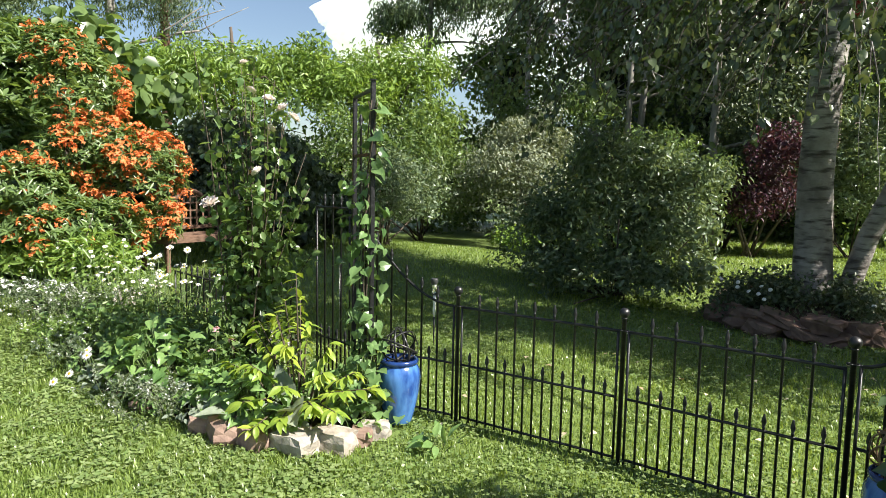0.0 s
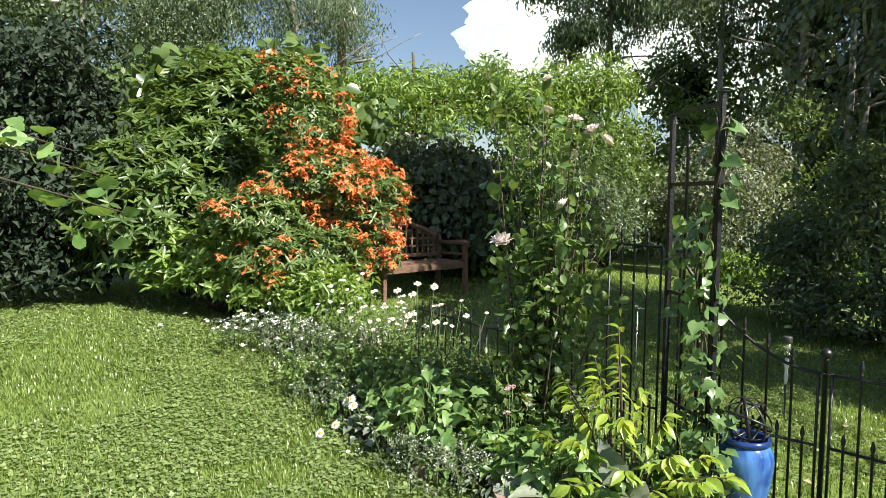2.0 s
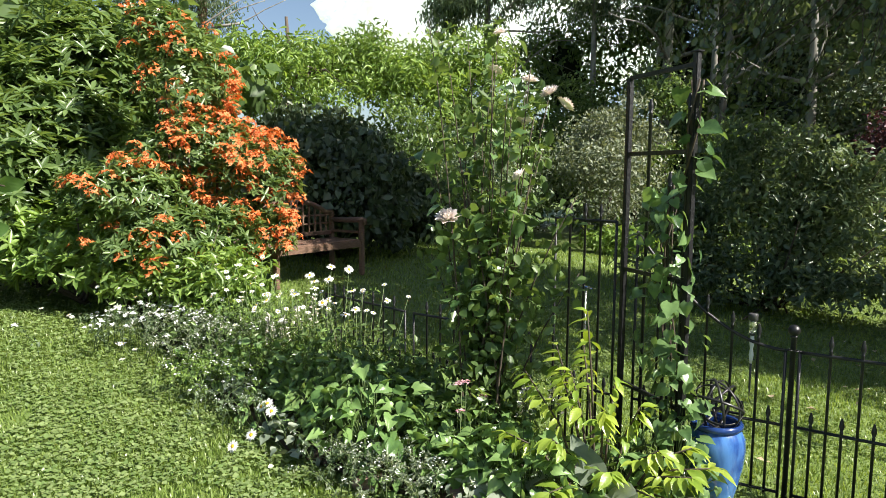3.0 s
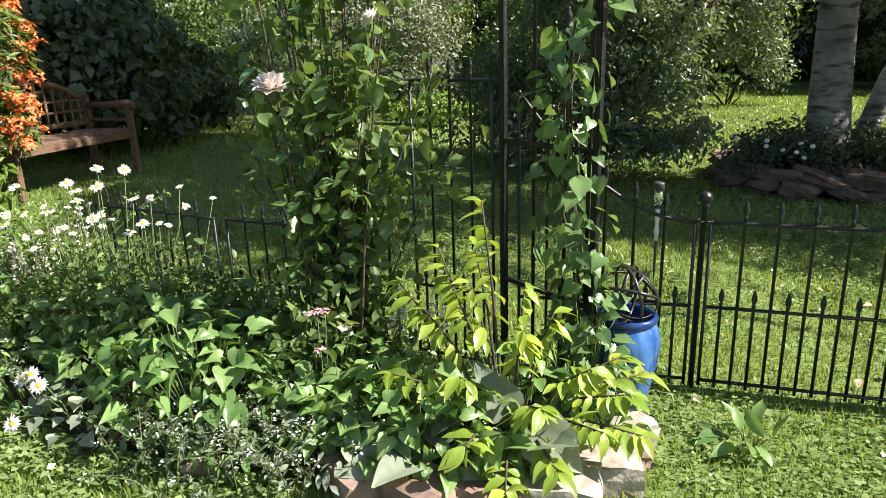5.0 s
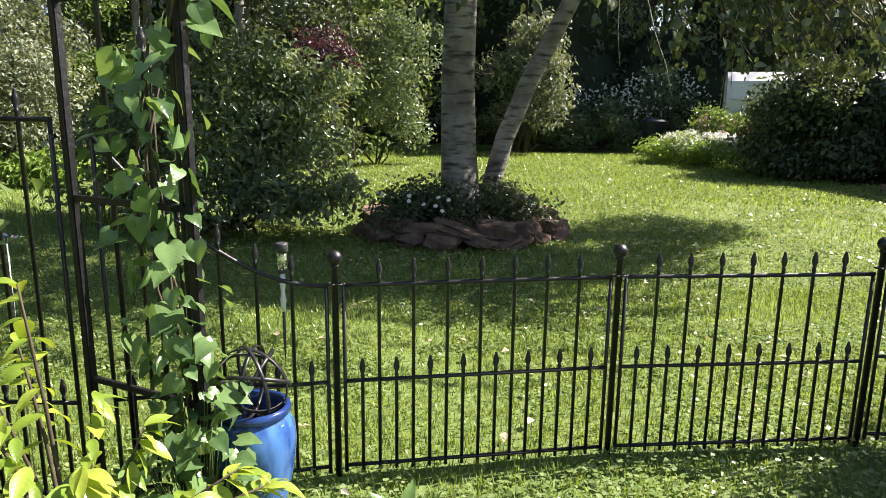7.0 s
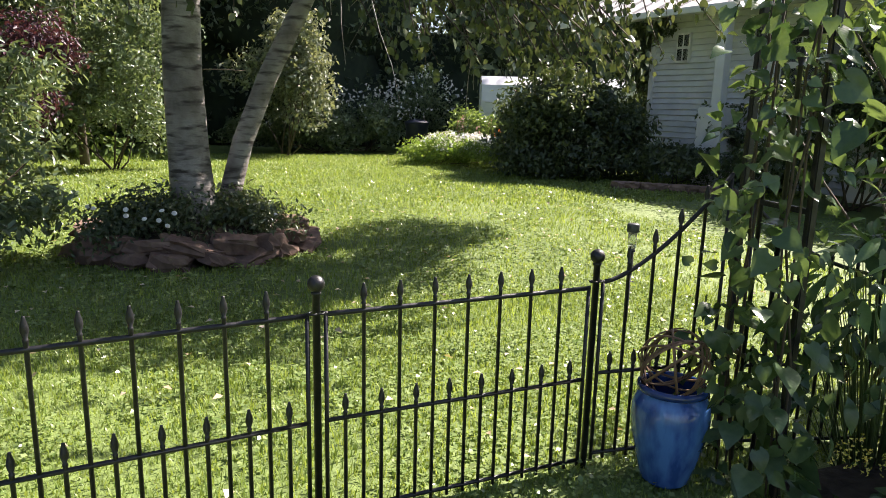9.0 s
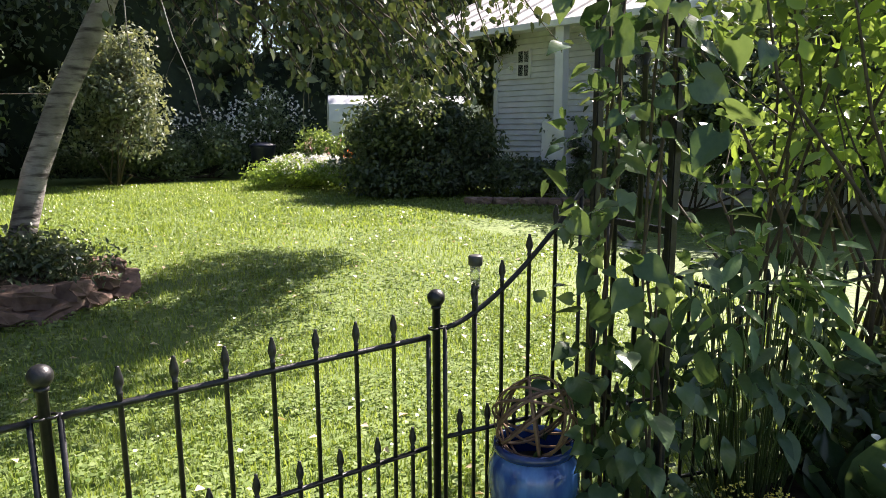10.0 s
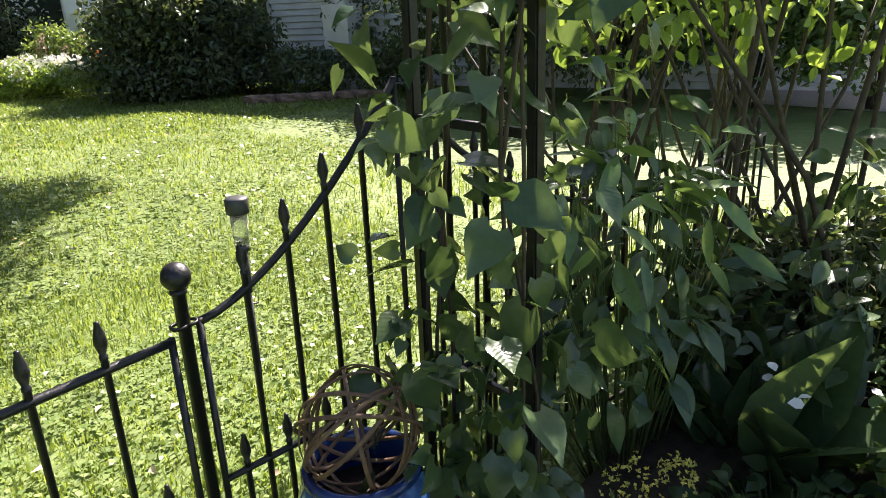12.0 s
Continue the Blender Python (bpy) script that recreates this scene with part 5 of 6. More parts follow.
shrub("shade_plants", "low shaded plants by the house wall", (7.0, 12.6), [(0, 0, 0.4, 0.9, 0.8, 0.45), (0.9, -1.3, 0.4, 0.8, 0.8, 0.5), (1.2, 0.2, 0.9, 0.4, 0.6, 0.6)], 6000, 0.1, L_DARK, seed=93, stem_r=0.008)
shrub("dark_bush", "tall dark bush by the porch", (7.6, 9.2), [(0, 0, 1.2, 1.3, 1.3, 1.2), (0.6, -1.4, 1.6, 1.3, 1.2, 1.5), (0.2, -0.4, 2.4, 1.0, 1.0, 0.8)], 12000, 0.12, L_DARK, seed=97)
for k, (x, y) in enumerate(((8.3, 7.2), (8.5, 5.6), (8.9, 4.2))):
    shrub("dark_bush", "dense bush in the porch shadow", (x, y), [(0, 0, 0.9, 1.0, 1.0, 0.95), (0.2, 0.3, 1.9, 0.9, 0.9, 0.8), (0.1, -0.3, 2.6, 0.7, 0.7, 0.6)], 7000, 0.12, (L_DARK, L_GREEN, L_GREEN)[k], seed=400 + k)
EDGE = [stone_mesh("edging_stone", (0.34, 0.24, 0.14), k + 40, M_STONE_R, 0.15) for k in range(3)]
for k in range(9):
    x = 5.7 + k * 0.19
    st = tagged(new("edging_stone", EDGE[k % 3]), "rough field stone edging the shaded bed", "stone", "edging stones")
    st.matrix_world = pose(x, 12.35 - 0.16 * k + 0.04 * (k % 2), 0.05, 0, 0, 37 * k) @ Matrix.Diagonal((0.8 + 0.1 * (k % 3), 1, 1, 1))
bin_ob = thing("blue_bin", "dark blue plastic bin among the border shrubs", "bin", (4.4, 21.2, 0))
part("body", lathe(bmesh.new(), [(0.26, 0), (0.34, 0.85), (0.36, 0.87), (0.36, 0.9), (0.3, 0.9)], 20), M_BLUEBIN, bin_ob)
part("lid", lathe(bmesh.new(), [(0.37, 0.9), (0.37, 0.94), (0.2, 1.0), (0.02, 1.02)], 20), M_BLUEBIN, bin_ob)


# ---- azalea ----
def petal_mesh(name, n, size, material, seed, flat=0.5, petal=0.014):
    """A loose cluster of small flowers."""
    r = np.random.default_rng(seed)
    c = dirs(r, n) * size
    c[:, 2] = np.abs(c[:, 2]) * 0.8
    P = np.repeat(c, 5, 0)
    D = np.repeat(unit(c + [0, 0, 0.02]), 5, 0)
    T = unit(np.cross(D, r.normal(size=P.shape)))
    A = unit(T + D * flat)
    L = petal * r.uniform(0.7, 1.1, len(P))
    return leaves_mesh(name, P, A, D, L, L * 0.5, material, 0.1, 0.2)


def azalea():
    blobs = [(0, 0.1, 1.35, 0.6, 0.75, 0.45), (0.2, -0.65, 1.0, 0.55, 0.62, 0.38), (0.15, 0.62, 1.15, 0.5, 0.48, 0.5), (0, 0.0, 2.05, 0.42, 0.45, 0.6), (0.3, 0.7, 0.55, 0.28, 0.25, 0.42), (0.45, -0.25, 0.6, 0.5, 0.8, 0.35), (-0.1, -0.2, 2.5, 0.3, 0.3, 0.3)]
    ob = shrub("azalea", "large azalea covered with orange blossom clusters", (-7.6, 3.0), blobs, 13000, 0.085, L_GREEN, seed=101, aspect=0.34, stems=14, whorl=7)
    meshes = [petal_mesh("blossom", 10, 0.066, M_ORANGE, 200 + k, 0.5, 0.036) for k in range(4)]
    r = np.random.default_rng(102)
    n = 0
    while n < 298:
        b = blobs[int(r.choice(7, p=(0.27, 0.2, 0.19, 0.12, 0.1, 0.09, 0.03)))]
        d = dirs(r, 1)[0]
        if d[0] < -0.25 or d[2] < -0.5:
            continue
        p = np.array(b[:3]) + d * np.array(b[3:]) * r.uniform(0.85, 1.12)
        if noise.noise(tuple(p * 2.6)) < -0.08:
            continue
        place_leaf(ob, meshes, r, p, float(r.uniform(0, 360)), float(r.uniform(-30, 40)), 0, float(r.uniform(0.75, 1.4)), "blossom")
        n += 1


azalea()
shrub("leafy_shrub", "low yellow-green shrub under the azalea", (-6.6, 2.65), [(0, 0, 0.35, 0.7, 0.4, 0.38), (-0.5, -0.2, 0.3, 0.5, 0.4, 0.32), (0.35, 0.1, 0.3, 0.45, 0.3, 0.3)], 4200, 0.1, L_BRIGHT, seed=104, aspect=0.3, hang=0.0, stem_r=0.008)


# ---- left border ----
def wisps(name, label, at, n, h, spread, material, seed, leaf=0.016, flower=None, category="plant", per=26):
    """Fine arching stems with tiny leaves, and small flowers at the tips."""
    z = ground_z(at[0], at[1]) + 0.04
    ob = thing(name, label, category, (at[0], at[1], z))
    r = np.random.default_rng(seed)
    bm = bmesh.new()
    P, A, F = [], [], []
    for k in range(n):
        x, y = r.normal(size=2) * spread * 0.45
        a = r.uniform(0, 6.28)
        reach = h * r.uniform(0.2, 0.9)
        pts = [Vector((x + math.cos(a) * reach * u * u, y + math.sin(a) * reach * u * u, h * r.uniform(0.75, 1.0) * (u - 0.25 * u * u * u))) for u in (0, 0.3, 0.6, 0.85, 1.0)]
        tube(bm, pts, [0.003, 0.0026, 0.002, 0.0016, 0.001], 4)
        for j in range(per):
            u = r.uniform(0.1, 1) * 4
            i = min(3, int(u))
            p = pts[i].lerp(pts[i + 1], u - i)
            P.append(tuple(p + Vector(r.normal(size=3)) * 0.008))
            A.append(tuple(r.normal(size=3) + np.array([0, 0, 0.5])))
        F.append(tuple(pts[-1]))
    part("stem_clump", bm, M_STEM, ob, kind="stuff")
    P, A = np.array(P), np.array(A)
    L = leaf * r.uniform(0.6, 1.5, len(P))
    part("foliage", leaves_mesh("foliage", P, A, unit(r.normal(size=P.shape) + [0, 0, 1]), L, L * 0.5, material), None, ob, kind="stuff")
    if flower:
        Q = np.repeat(np.array(F), 5, 0) + r.normal(size=(5 * n, 3)) * 0.008
        L = flower[1] * r.uniform(0.6, 1.2, len(Q))
        part("flower_mass", leaves_mesh("flowers", Q, r.normal(size=Q.shape) * [1, 1, 0.3], unit(r.normal(size=Q.shape) * 0.4 + [0, 0, 1]), L, L * 0.7, flower[0], 0.05, 0.05), None, ob, kind="stuff")
    return ob


wisps("catmint", "wispy grey-green catmint with tiny pale flowers at the lawn edge", (-3.5, 2.1), 55, 0.28, 0.4, L_GREY, 110, 0.02, (M_WHITE, 0.012))
wisps("catmint", "grey wispy foliage spilling on the lawn", (-3.75, 2.04), 26, 0.24, 0.3, L_OLIVE, 111, 0.022, (M_WHITE, 0.01))
wisps("catmint", "silvery tangled foliage beside the daisies", (-5.9, 2.25), 80, 0.45, 0.5, L_GREY, 112, 0.022, (M_WHITE, 0.02))
wisps("catmint", "silvery tangled stems near the azalea", (-6.5, 2.1), 60, 0.35, 0.5, L_OLIVE, 113, 0.025, (M_WHITE, 0.035))
wisps("tall_grass", "pale arching grass stems in the border", (-5.5, 2.75), 60, 0.7, 0.4, L_BRIGHT, 114, 0.03, None, "grass", 10)
wisps("fine_herb", "soft fine green herb among the flowers", (-5.05, 2.6), 90, 0.42, 0.45, L_BRIGHT, 115, 0.022)
wisps("fine_herb", "bright green ferny clump in the sun", (-6.1, 2.7), 80, 0.5, 0.4, L_BRIGHT, 116, 0.022)


def daisy_meshes(rad, petals, seed):
    r = np.random.default_rng(seed)
    a = np.arange(petals) / petals * 2 * np.pi + r.normal(size=petals) * 0.05
    A = np.stack([np.cos(a), np.sin(a), r.normal(size=petals) * 0.1], 1)
    L = rad * r.uniform(0.9, 1.05, petals)
    me = leaves_mesh("petals", A * rad * 0.15, A, np.tile([0, 0, 1.0], (petals, 1)), L * 0.88, np.full(petals, rad * 0.3), M_WHITE, 0.05, 0.05)
    bm = lathe(bmesh.new(), [(rad * 0.29, 0), (rad * 0.27, rad * 0.09), (rad * 0.15, rad * 0.15), (rad * 0.03, rad * 0.16)], 12)
    c = bpy.data.meshes.new("centre")
    bm.to_mesh(c)
    bm.free()
    c.materials.append(M_YELLOW)
    return me, c


DAISY = daisy_meshes(0.036, 18, 1)
SMALL_DAISY = daisy_meshes(0.022, 14, 2)


def daisies(label, at, heads, kind):
    """Daisies on thin stems; heads: x, y, z from the base, tilt, heading."""
    z0 = ground_z(at[0], at[1])
    ob = thing("daisy_plant", label, "daisies", (at[0], at[1], z0), "daisies")
    for x, y, z, tilt, head in heads:
        bm = bmesh.new()
        tube(bm, [(x * 0.5, y * 0.5, -0.02), (x * 0.7, y * 0.75, z * 0.5), (x, y, z - 0.004)], [0.003, 0.0026, 0.002], 5)
        part("stem", bm, M_STEM, ob)
        fl = part("flower", kind[0], None, ob, "", pose(x, y, z, tilt, 0, head))
        part("centre", kind[1], None, fl, "yellow disc")
    return ob


daisies("large white daisies with yellow centres leaning over the lawn", (-4.5, 2.1), [(-0.06, -0.11, 0.2, 50, 20), (0.08, -0.13, 0.215, 45, 40), (0.05, -0.24, 0.1, 55, 25), (0.01, -0.33, 0.05, 60, 30), (-0.01, -0.1, 0.23, 40, 30)], DAISY)
rd = np.random.default_rng(121)
for k, (x, y, n, h) in enumerate(((-5.0, 2.75, 14, 0.78), (-5.35, 2.7, 16, 0.6), (-4.75, 2.8, 11, 0.72), (-6.0, 2.75, 16, 0.7), (-6.4, 2.6, 14, 0.62), (-5.7, 2.6, 14, 0.55), (-6.9, 2.3, 10, 0.35), (-6.2, 1.98, 9, 0.1), (-7.2, 2.0, 8, 0.1))):
    daisies("cluster of tall white daisies on thin stems" if h > 0.4 else "low white daisies at the lawn edge", (x, y), [(float(rd.normal()) * 0.17, float(rd.normal()) * 0.16, h * float(rd.uniform(0.75, 1.1)), float(rd.uniform(10, 50)), float(rd.uniform(-20, 90))) for j in range(n)], SMALL_DAISY if k else DAISY)
spikes("astilbe", "pale pink-white feathery astilbe plumes", (-5.25, 2.62), 7, 0.52, 0.09, M_BLUSH, 122)
spikes("astilbe", "small pale flower plumes among broad leaves", (-3.2, 2.72), 3, 0.55, 0.06, M_BLUSH, 123)


def broad_plant(name, label, at, n, spread, h, length, profile, material, seed, category="plant", up=20, z0=0.05, name_leaf="leaf", fold=0.18, droop=0.25, back=0.0):
    """A clump of single large leaves on stalks."""
    z = ground_z(at[0], at[1])
    ob = thing(name, label, category, (at[0], at[1], z))
    r = np.random.default_rng(seed)
    meshes = [leaf_mesh(name_leaf, length * s, profile, material, fold, droop * d, back) for s, d in ((1, 1), (0.8, 1.6), (1.15, 0.6))]
    bm = bmesh.new()
    for k in range(n):
        a = r.uniform(0, 2 * math.pi)
        rad = math.sqrt(r.uniform(0, 1))
        x, y = math.cos(a) * rad * spread[0], math.sin(a) * rad * spread[1]
        zz = z0 + h * (1 - 0.75 * rad * rad) * r.uniform(0.45, 1.0)
        head = math.degrees(math.atan2(y, x)) - 90 + float(r.normal()) * 45
        place_leaf(ob, meshes, r, (x, y, zz), head, float(r.normal() * 30) + up - 30 * rad, float(r.normal()) * 28, float(r.uniform(0.6, 1.2)), name_leaf)
        if z0 + h > 0.6 and k % 3:
            continue
        tube(bm, [(x * 0.35, y * 0.35, -0.02), (x * 0.75, y * 0.75, zz * 0.7), (x, y, zz)], [0.003, 0.0024, 0.0016], 4)
    part("stalk_clump", bm, M_STEM, ob, kind="stuff")
    return ob


broad_plant("heart_leaf_plant", "clump of broad heart-shaped green leaves", (-3.95, 2.3), 260, (0.5, 0.32), 0.48, 0.085, HEART, P_BROAD, 131, back=0.12, fold=0.42, droop=0.5)
broad_plant("heart_leaf_plant", "low heart-shaped green leaves behind the stones", (-3.0, 2.42), 260, (0.5, 0.25), 0.36, 0.075, HEART, P_BROAD, 132, back=0.12, fold=0.42, droop=0.5)
broad_plant("heart_leaf_plant", "shaded broad leaves under the rose", (-3.5, 2.62), 130, (0.4, 0.25), 0.35, 0.08, HEART, P_BROAD, 133, back=0.12, fold=0.4, droop=0.5)
broad_plant("heart_leaf_plant", "broad green leaves below the astilbe", (-4.75, 2.45), 170, (0.5, 0.3), 0.36, 0.08, BROAD, P_BROAD, 134, fold=0.4, droop=0.5)
broad_plant("grey_leaf_plant", "large grey-green scalloped leaves behind pale stones", (-2.6, 2.52), 9, (0.16, 0.12), 0.22, 0.2, BROAD, P_GREYBROAD, 135, up=35, fold=0.35, droop=0.45)
broad_plant("grey_leaf_plant", "large matt grey-green leaves behind red stones", (-2.9, 2.32), 10, (0.16, 0.1), 0.18, 0.18, BROAD, P_GREYBROAD, 136, up=35, fold=0.35, droop=0.45)
broad_plant("creeping_plant", "small round leaves creeping over the stones", (-2.42, 2.78), 60, (0.2, 0.22), 0.12, 0.05, BROAD, P_BROAD, 137, z0=0.02)
broad_plant("lawn_weed", "broad weed with long leaves in the lawn", (-1.95, 3.0), 14, (0.12, 0.1), 0.06, 0.12, OVAL, P_BROAD, 138, z0=0.01, up=40)
broad_plant("mallow", "leafy mallow with small pink flowers", (-3.35, 2.45), 50, (0.2, 0.18), 0.4, 0.07, BROAD, P_BROAD, 139)

for k, (x, y, n, sx, sy, h, pr) in enumerate(((-4.35, 2.4, 140, 0.45, 0.35, 0.42, HEART), (-5.2, 2.35, 110, 0.5, 0.28, 0.34, BROAD), (-5.0, 2.8, 80, 0.6, 0.2, 0.4, OVAL), (-3.95, 2.75, 90, 0.45, 0.25, 0.42, BROAD), (-6.0, 2.45, 100, 0.5, 0.3, 0.36, OVAL), (-3.25, 2.32, 80, 0.35, 0.15, 0.26, HEART), (-2.75, 2.75, 70, 0.3, 0.2, 0.35, BROAD))):
    broad_plant("leafy_perennial", "leafy green perennial filling the border", (x, y), int(n * 1.6), (sx, sy), h, 0.075, pr, P_BROAD, 300 + k, up=12, fold=0.38, droop=0.45)
shrub("border_foliage", "dark fine foliage deep in the border", (-4.6, 2.65), [(0, 0, 0.2, 1.0, 0.3, 0.22), (-1.2, -0.05, 0.2, 0.8, 0.3, 0.25), (0.9, 0, 0.2, 0.6, 0.3, 0.25)], 7000, 0.05, L_GREEN, "plant", seed=310, stem_r=0.005, clump=0.45)

for k, x in enumerate((-6.3, -5.7, -5.2, -4.75, -4.3, -3.7, -3.3)):
    broad_plant("edging_plant", "low leafy plant spilling over the lawn edge", (x, bed_front(x) + 0.1), 90, (0.33, 0.16), 0.2, 0.06, (OVAL, HEART, BROAD)[k % 3], P_BROAD if k % 2 else P_GREYBROAD, 330 + k, z0=0.02, up=10)
wisps("silver_herb", "silvery trailing herb on the lawn edge", (-4.9, 2.1), 50, 0.26, 0.45, L_OLIVE, 340, 0.022, (M_WHITE, 0.012))
wisps("silver_herb", "silvery trailing herb with tiny white flowers", (-5.4, 2.15), 50, 0.3, 0.45, L_BRIGHT, 341, 0.024, (M_WHITE, 0.018))


def phlox(label, at, heads):
    ob = thing("pink_flowers", label, "flowers", at)
    r = np.random.default_rng(140)
    meshes = [petal_mesh("flower_head", 9, 0.018, M_PINK, 141 + k) for k in range(2)]
    for x, y, z in heads:
        bm = tube(bmesh.new(), [(x * 0.4, y * 0.4, -0.02), (x, y, z)], 0.002, 4)
        part("stem", bm, M_STEM, ob)
        place_leaf(ob, meshes, r, (x, y, z), float(r.uniform(0, 360)), 0, 0, 1.0, "flower_head")


phlox("small round pink flower heads in the border", (-3.4, 2.42, 0.03), [(0, 0, 0.48), (0.06, -0.03, 0.5), (-0.05, 0.02, 0.45), (0.05, -0.06, 0.36), (0.1, 0.05, 0.42)])


def lime_shrub():
    ob = thing("yellow_leaved_shrub", "golden yellow-green leaved shrub glowing in the sun", "shrub", (-2.72, 2.6, 0))
    r = np.random.default_rng(150)
    meshes = [leaf_mesh("leaf", L, OVAL, P_LIME, 0.25, d) for L, d in ((0.092, 0.4), (0.076, 0.6), (0.104, 0.25))]
    bm = bmesh.new()
    tips = [(-0.32, 0.1, 0.72), (-0.12, 0.05, 0.92), (0.05, 0.02, 0.66), (-0.25, -0.15, 0.58), (0.1, -0.15, 0.56), (0.3, -0.05, 0.42), (0.42, 0.0, 0.33), (0.2, -0.25, 0.36), (0.38, -0.18, 0.28), (-0.05, -0.3, 0.44), (0.12, 0.12, 0.52), (0.0, -0.38, 0.25), (0.28, -0.32, 0.2), (-0.4, -0.05, 0.62), (-0.1, -0.1, 0.68), (0.48, -0.1, 0.25), (0.15, -0.42, 0.14), (-0.18, 0.12, 0.74), (0.36, 0.12, 0.4), (0.42, 0.22, 0.3), (-0.3, -0.3, 0.4), (-0.22, -0.02, 0.66)]
    for x, y, z in tips:
        b = Vector((x * 0.15, y * 0.15, 0))
        t = Vector((x, y, z))
        mid = b.lerp(t, 0.55) + Vector((0, 0, 0.1))
        pts = [b, b.lerp(mid, 0.6), mid, mid.lerp(t, 0.55), t]
        tube(bm, pts, [0.007, 0.006, 0.005, 0.004, 0.0025], 5)
        for j in range(14):
            u = 1 - 0.6 * ((j // 2) / 7) ** 1.1
            i = min(3, int(u * 4 - 1e-6))
            p = pts[i].lerp(pts[i + 1], u * 4 - i)
            head = math.degrees(math.atan2(y, x)) - 90 + (85 if j % 2 else -85) * (0.25 + 0.75 * j / 12) + float(r.normal()) * 20
            place_leaf(ob, meshes, r, p, head, float(r.normal()) * 16 - 8, float(r.normal()) * 15, float(r.uniform(0.65, 1.1)))
    part("branching", bm, M_WOODSTEM, ob, kind="stuff")


lime_shrub()


def rose_mesh(seed):
    """A full double rose of cupped petals."""
    r = np.random.default_rng(seed)
    P, A, N, L, W = [], [], [], [], []
    for ring, (rad, tilt, n) in enumerate(((0.008, 1.2, 5), (0.016, 0.9, 7), (0.024, 0.55, 8), (0.03, 0.25, 9))):
        for k in range(n):
            a = 2 * math.pi * (k + 0.5 * ring) / n + r.normal() * 0.1
            d = np.array([math.cos(a), math.sin(a), 0])
            P.append(d * rad * 0.4)
            A.append(d * math.cos(tilt) + np.array([0, 0, math.sin(tilt)]))
            N.append(-d * math.sin(tilt) + np.array([0, 0, math.cos(tilt)]))
            L.append(0.034)
            W.append(0.034)
    return leaves_mesh("rose_bloom", np.array(P), np.array(A), np.array(N), np.array(L), np.array(W), M_BLUSH, 0.22, -0.08)


def rose_bush():
    ob = thing("rose_bush", "tall climbing rose with pale blush blooms", "rose bush", (-3.52, 2.72, 0))
    r = np.random.default_rng(160)
    meshes = [leaf_mesh("leaf", L, BROAD, P_VINE, 0.22, d) for L, d in ((0.075, 0.25), (0.06, 0.4), (0.085, 0.2))]
    bm = bmesh.new()
    P, A = [], []
    count = 0
    for k in range(34):
        a = r.uniform(0, 6.28)
        h = r.uniform(0.9, 2.45)
        reach = r.uniform(0.12, 0.46) * (1.1 if h < 1.8 else 0.75)
        b = Vector((r.normal() * 0.07, r.normal() * 0.06, 0))
        pts = [b + Vector((math.cos(a) * reach * u ** 1.5, math.sin(a) * reach * u ** 1.5 * 0.8, h * (u - 0.06 * u ** 4))) for u in np.linspace(0, 1, 7)]
        tube(bm, pts, [0.007 - 0.0008 * i for i in range(7)], 5)
        for j in range(24):
            u = r.uniform(0.12, 1) * 6
            i = min(5, int(u))
            p = pts[i].lerp(pts[i + 1], u - i) + Vector(r.normal(size=3)) * 0.05
            if count < 295 and r.uniform() < 0.4:
                place_leaf(ob, meshes, r, p, float(r.uniform(0, 360)), float(r.normal()) * 25 - 20, float(r.normal()) * 20, float(r.uniform(0.7, 1.2)))
                count += 1
            else:
                for q in range(4):
                    P.append(tuple(p + Vector(r.normal(size=3)) * 0.03))
                    A.append(tuple(r.normal(size=3) + np.array([0, 0, -0.3])))
    part("cane_clump", bm, M_WOODSTEM, ob, kind="stuff")
    P, A = np.array(P), np.array(A)
    L = 0.066 * r.uniform(0.6, 1.25, len(P))
    part("foliage", leaves_mesh("foliage", P, A, unit(r.normal(size=P.shape) + [0, 0, 0.8]), L, L * 0.66, L_GREEN, fine=True), None, ob, kind="stuff")
    blooms = [rose_mesh(k) for k in (1, 2)]
    for x, y, z, s in ((-0.03, -0.25, 1.31, 1.15), (0.36, 0.05, 1.92, 0.9), (0.42, 0.08, 1.86, 0.9), (0.27, 0.0, 1.98, 0.8), (0.3, -0.1, 1.52, 0.8), (0.2, 0.05, 1.8, 0.7), (0.05, 0, 2.05, 0.7), (0.18, -0.12, 2.2, 0.6)):
        place_leaf(ob, blooms, r, (x, y, z), float(r.uniform(0, 360)), float(r.uniform(15, 50)), 0, s * 1.4, "rose_bloom")


rose_bush()


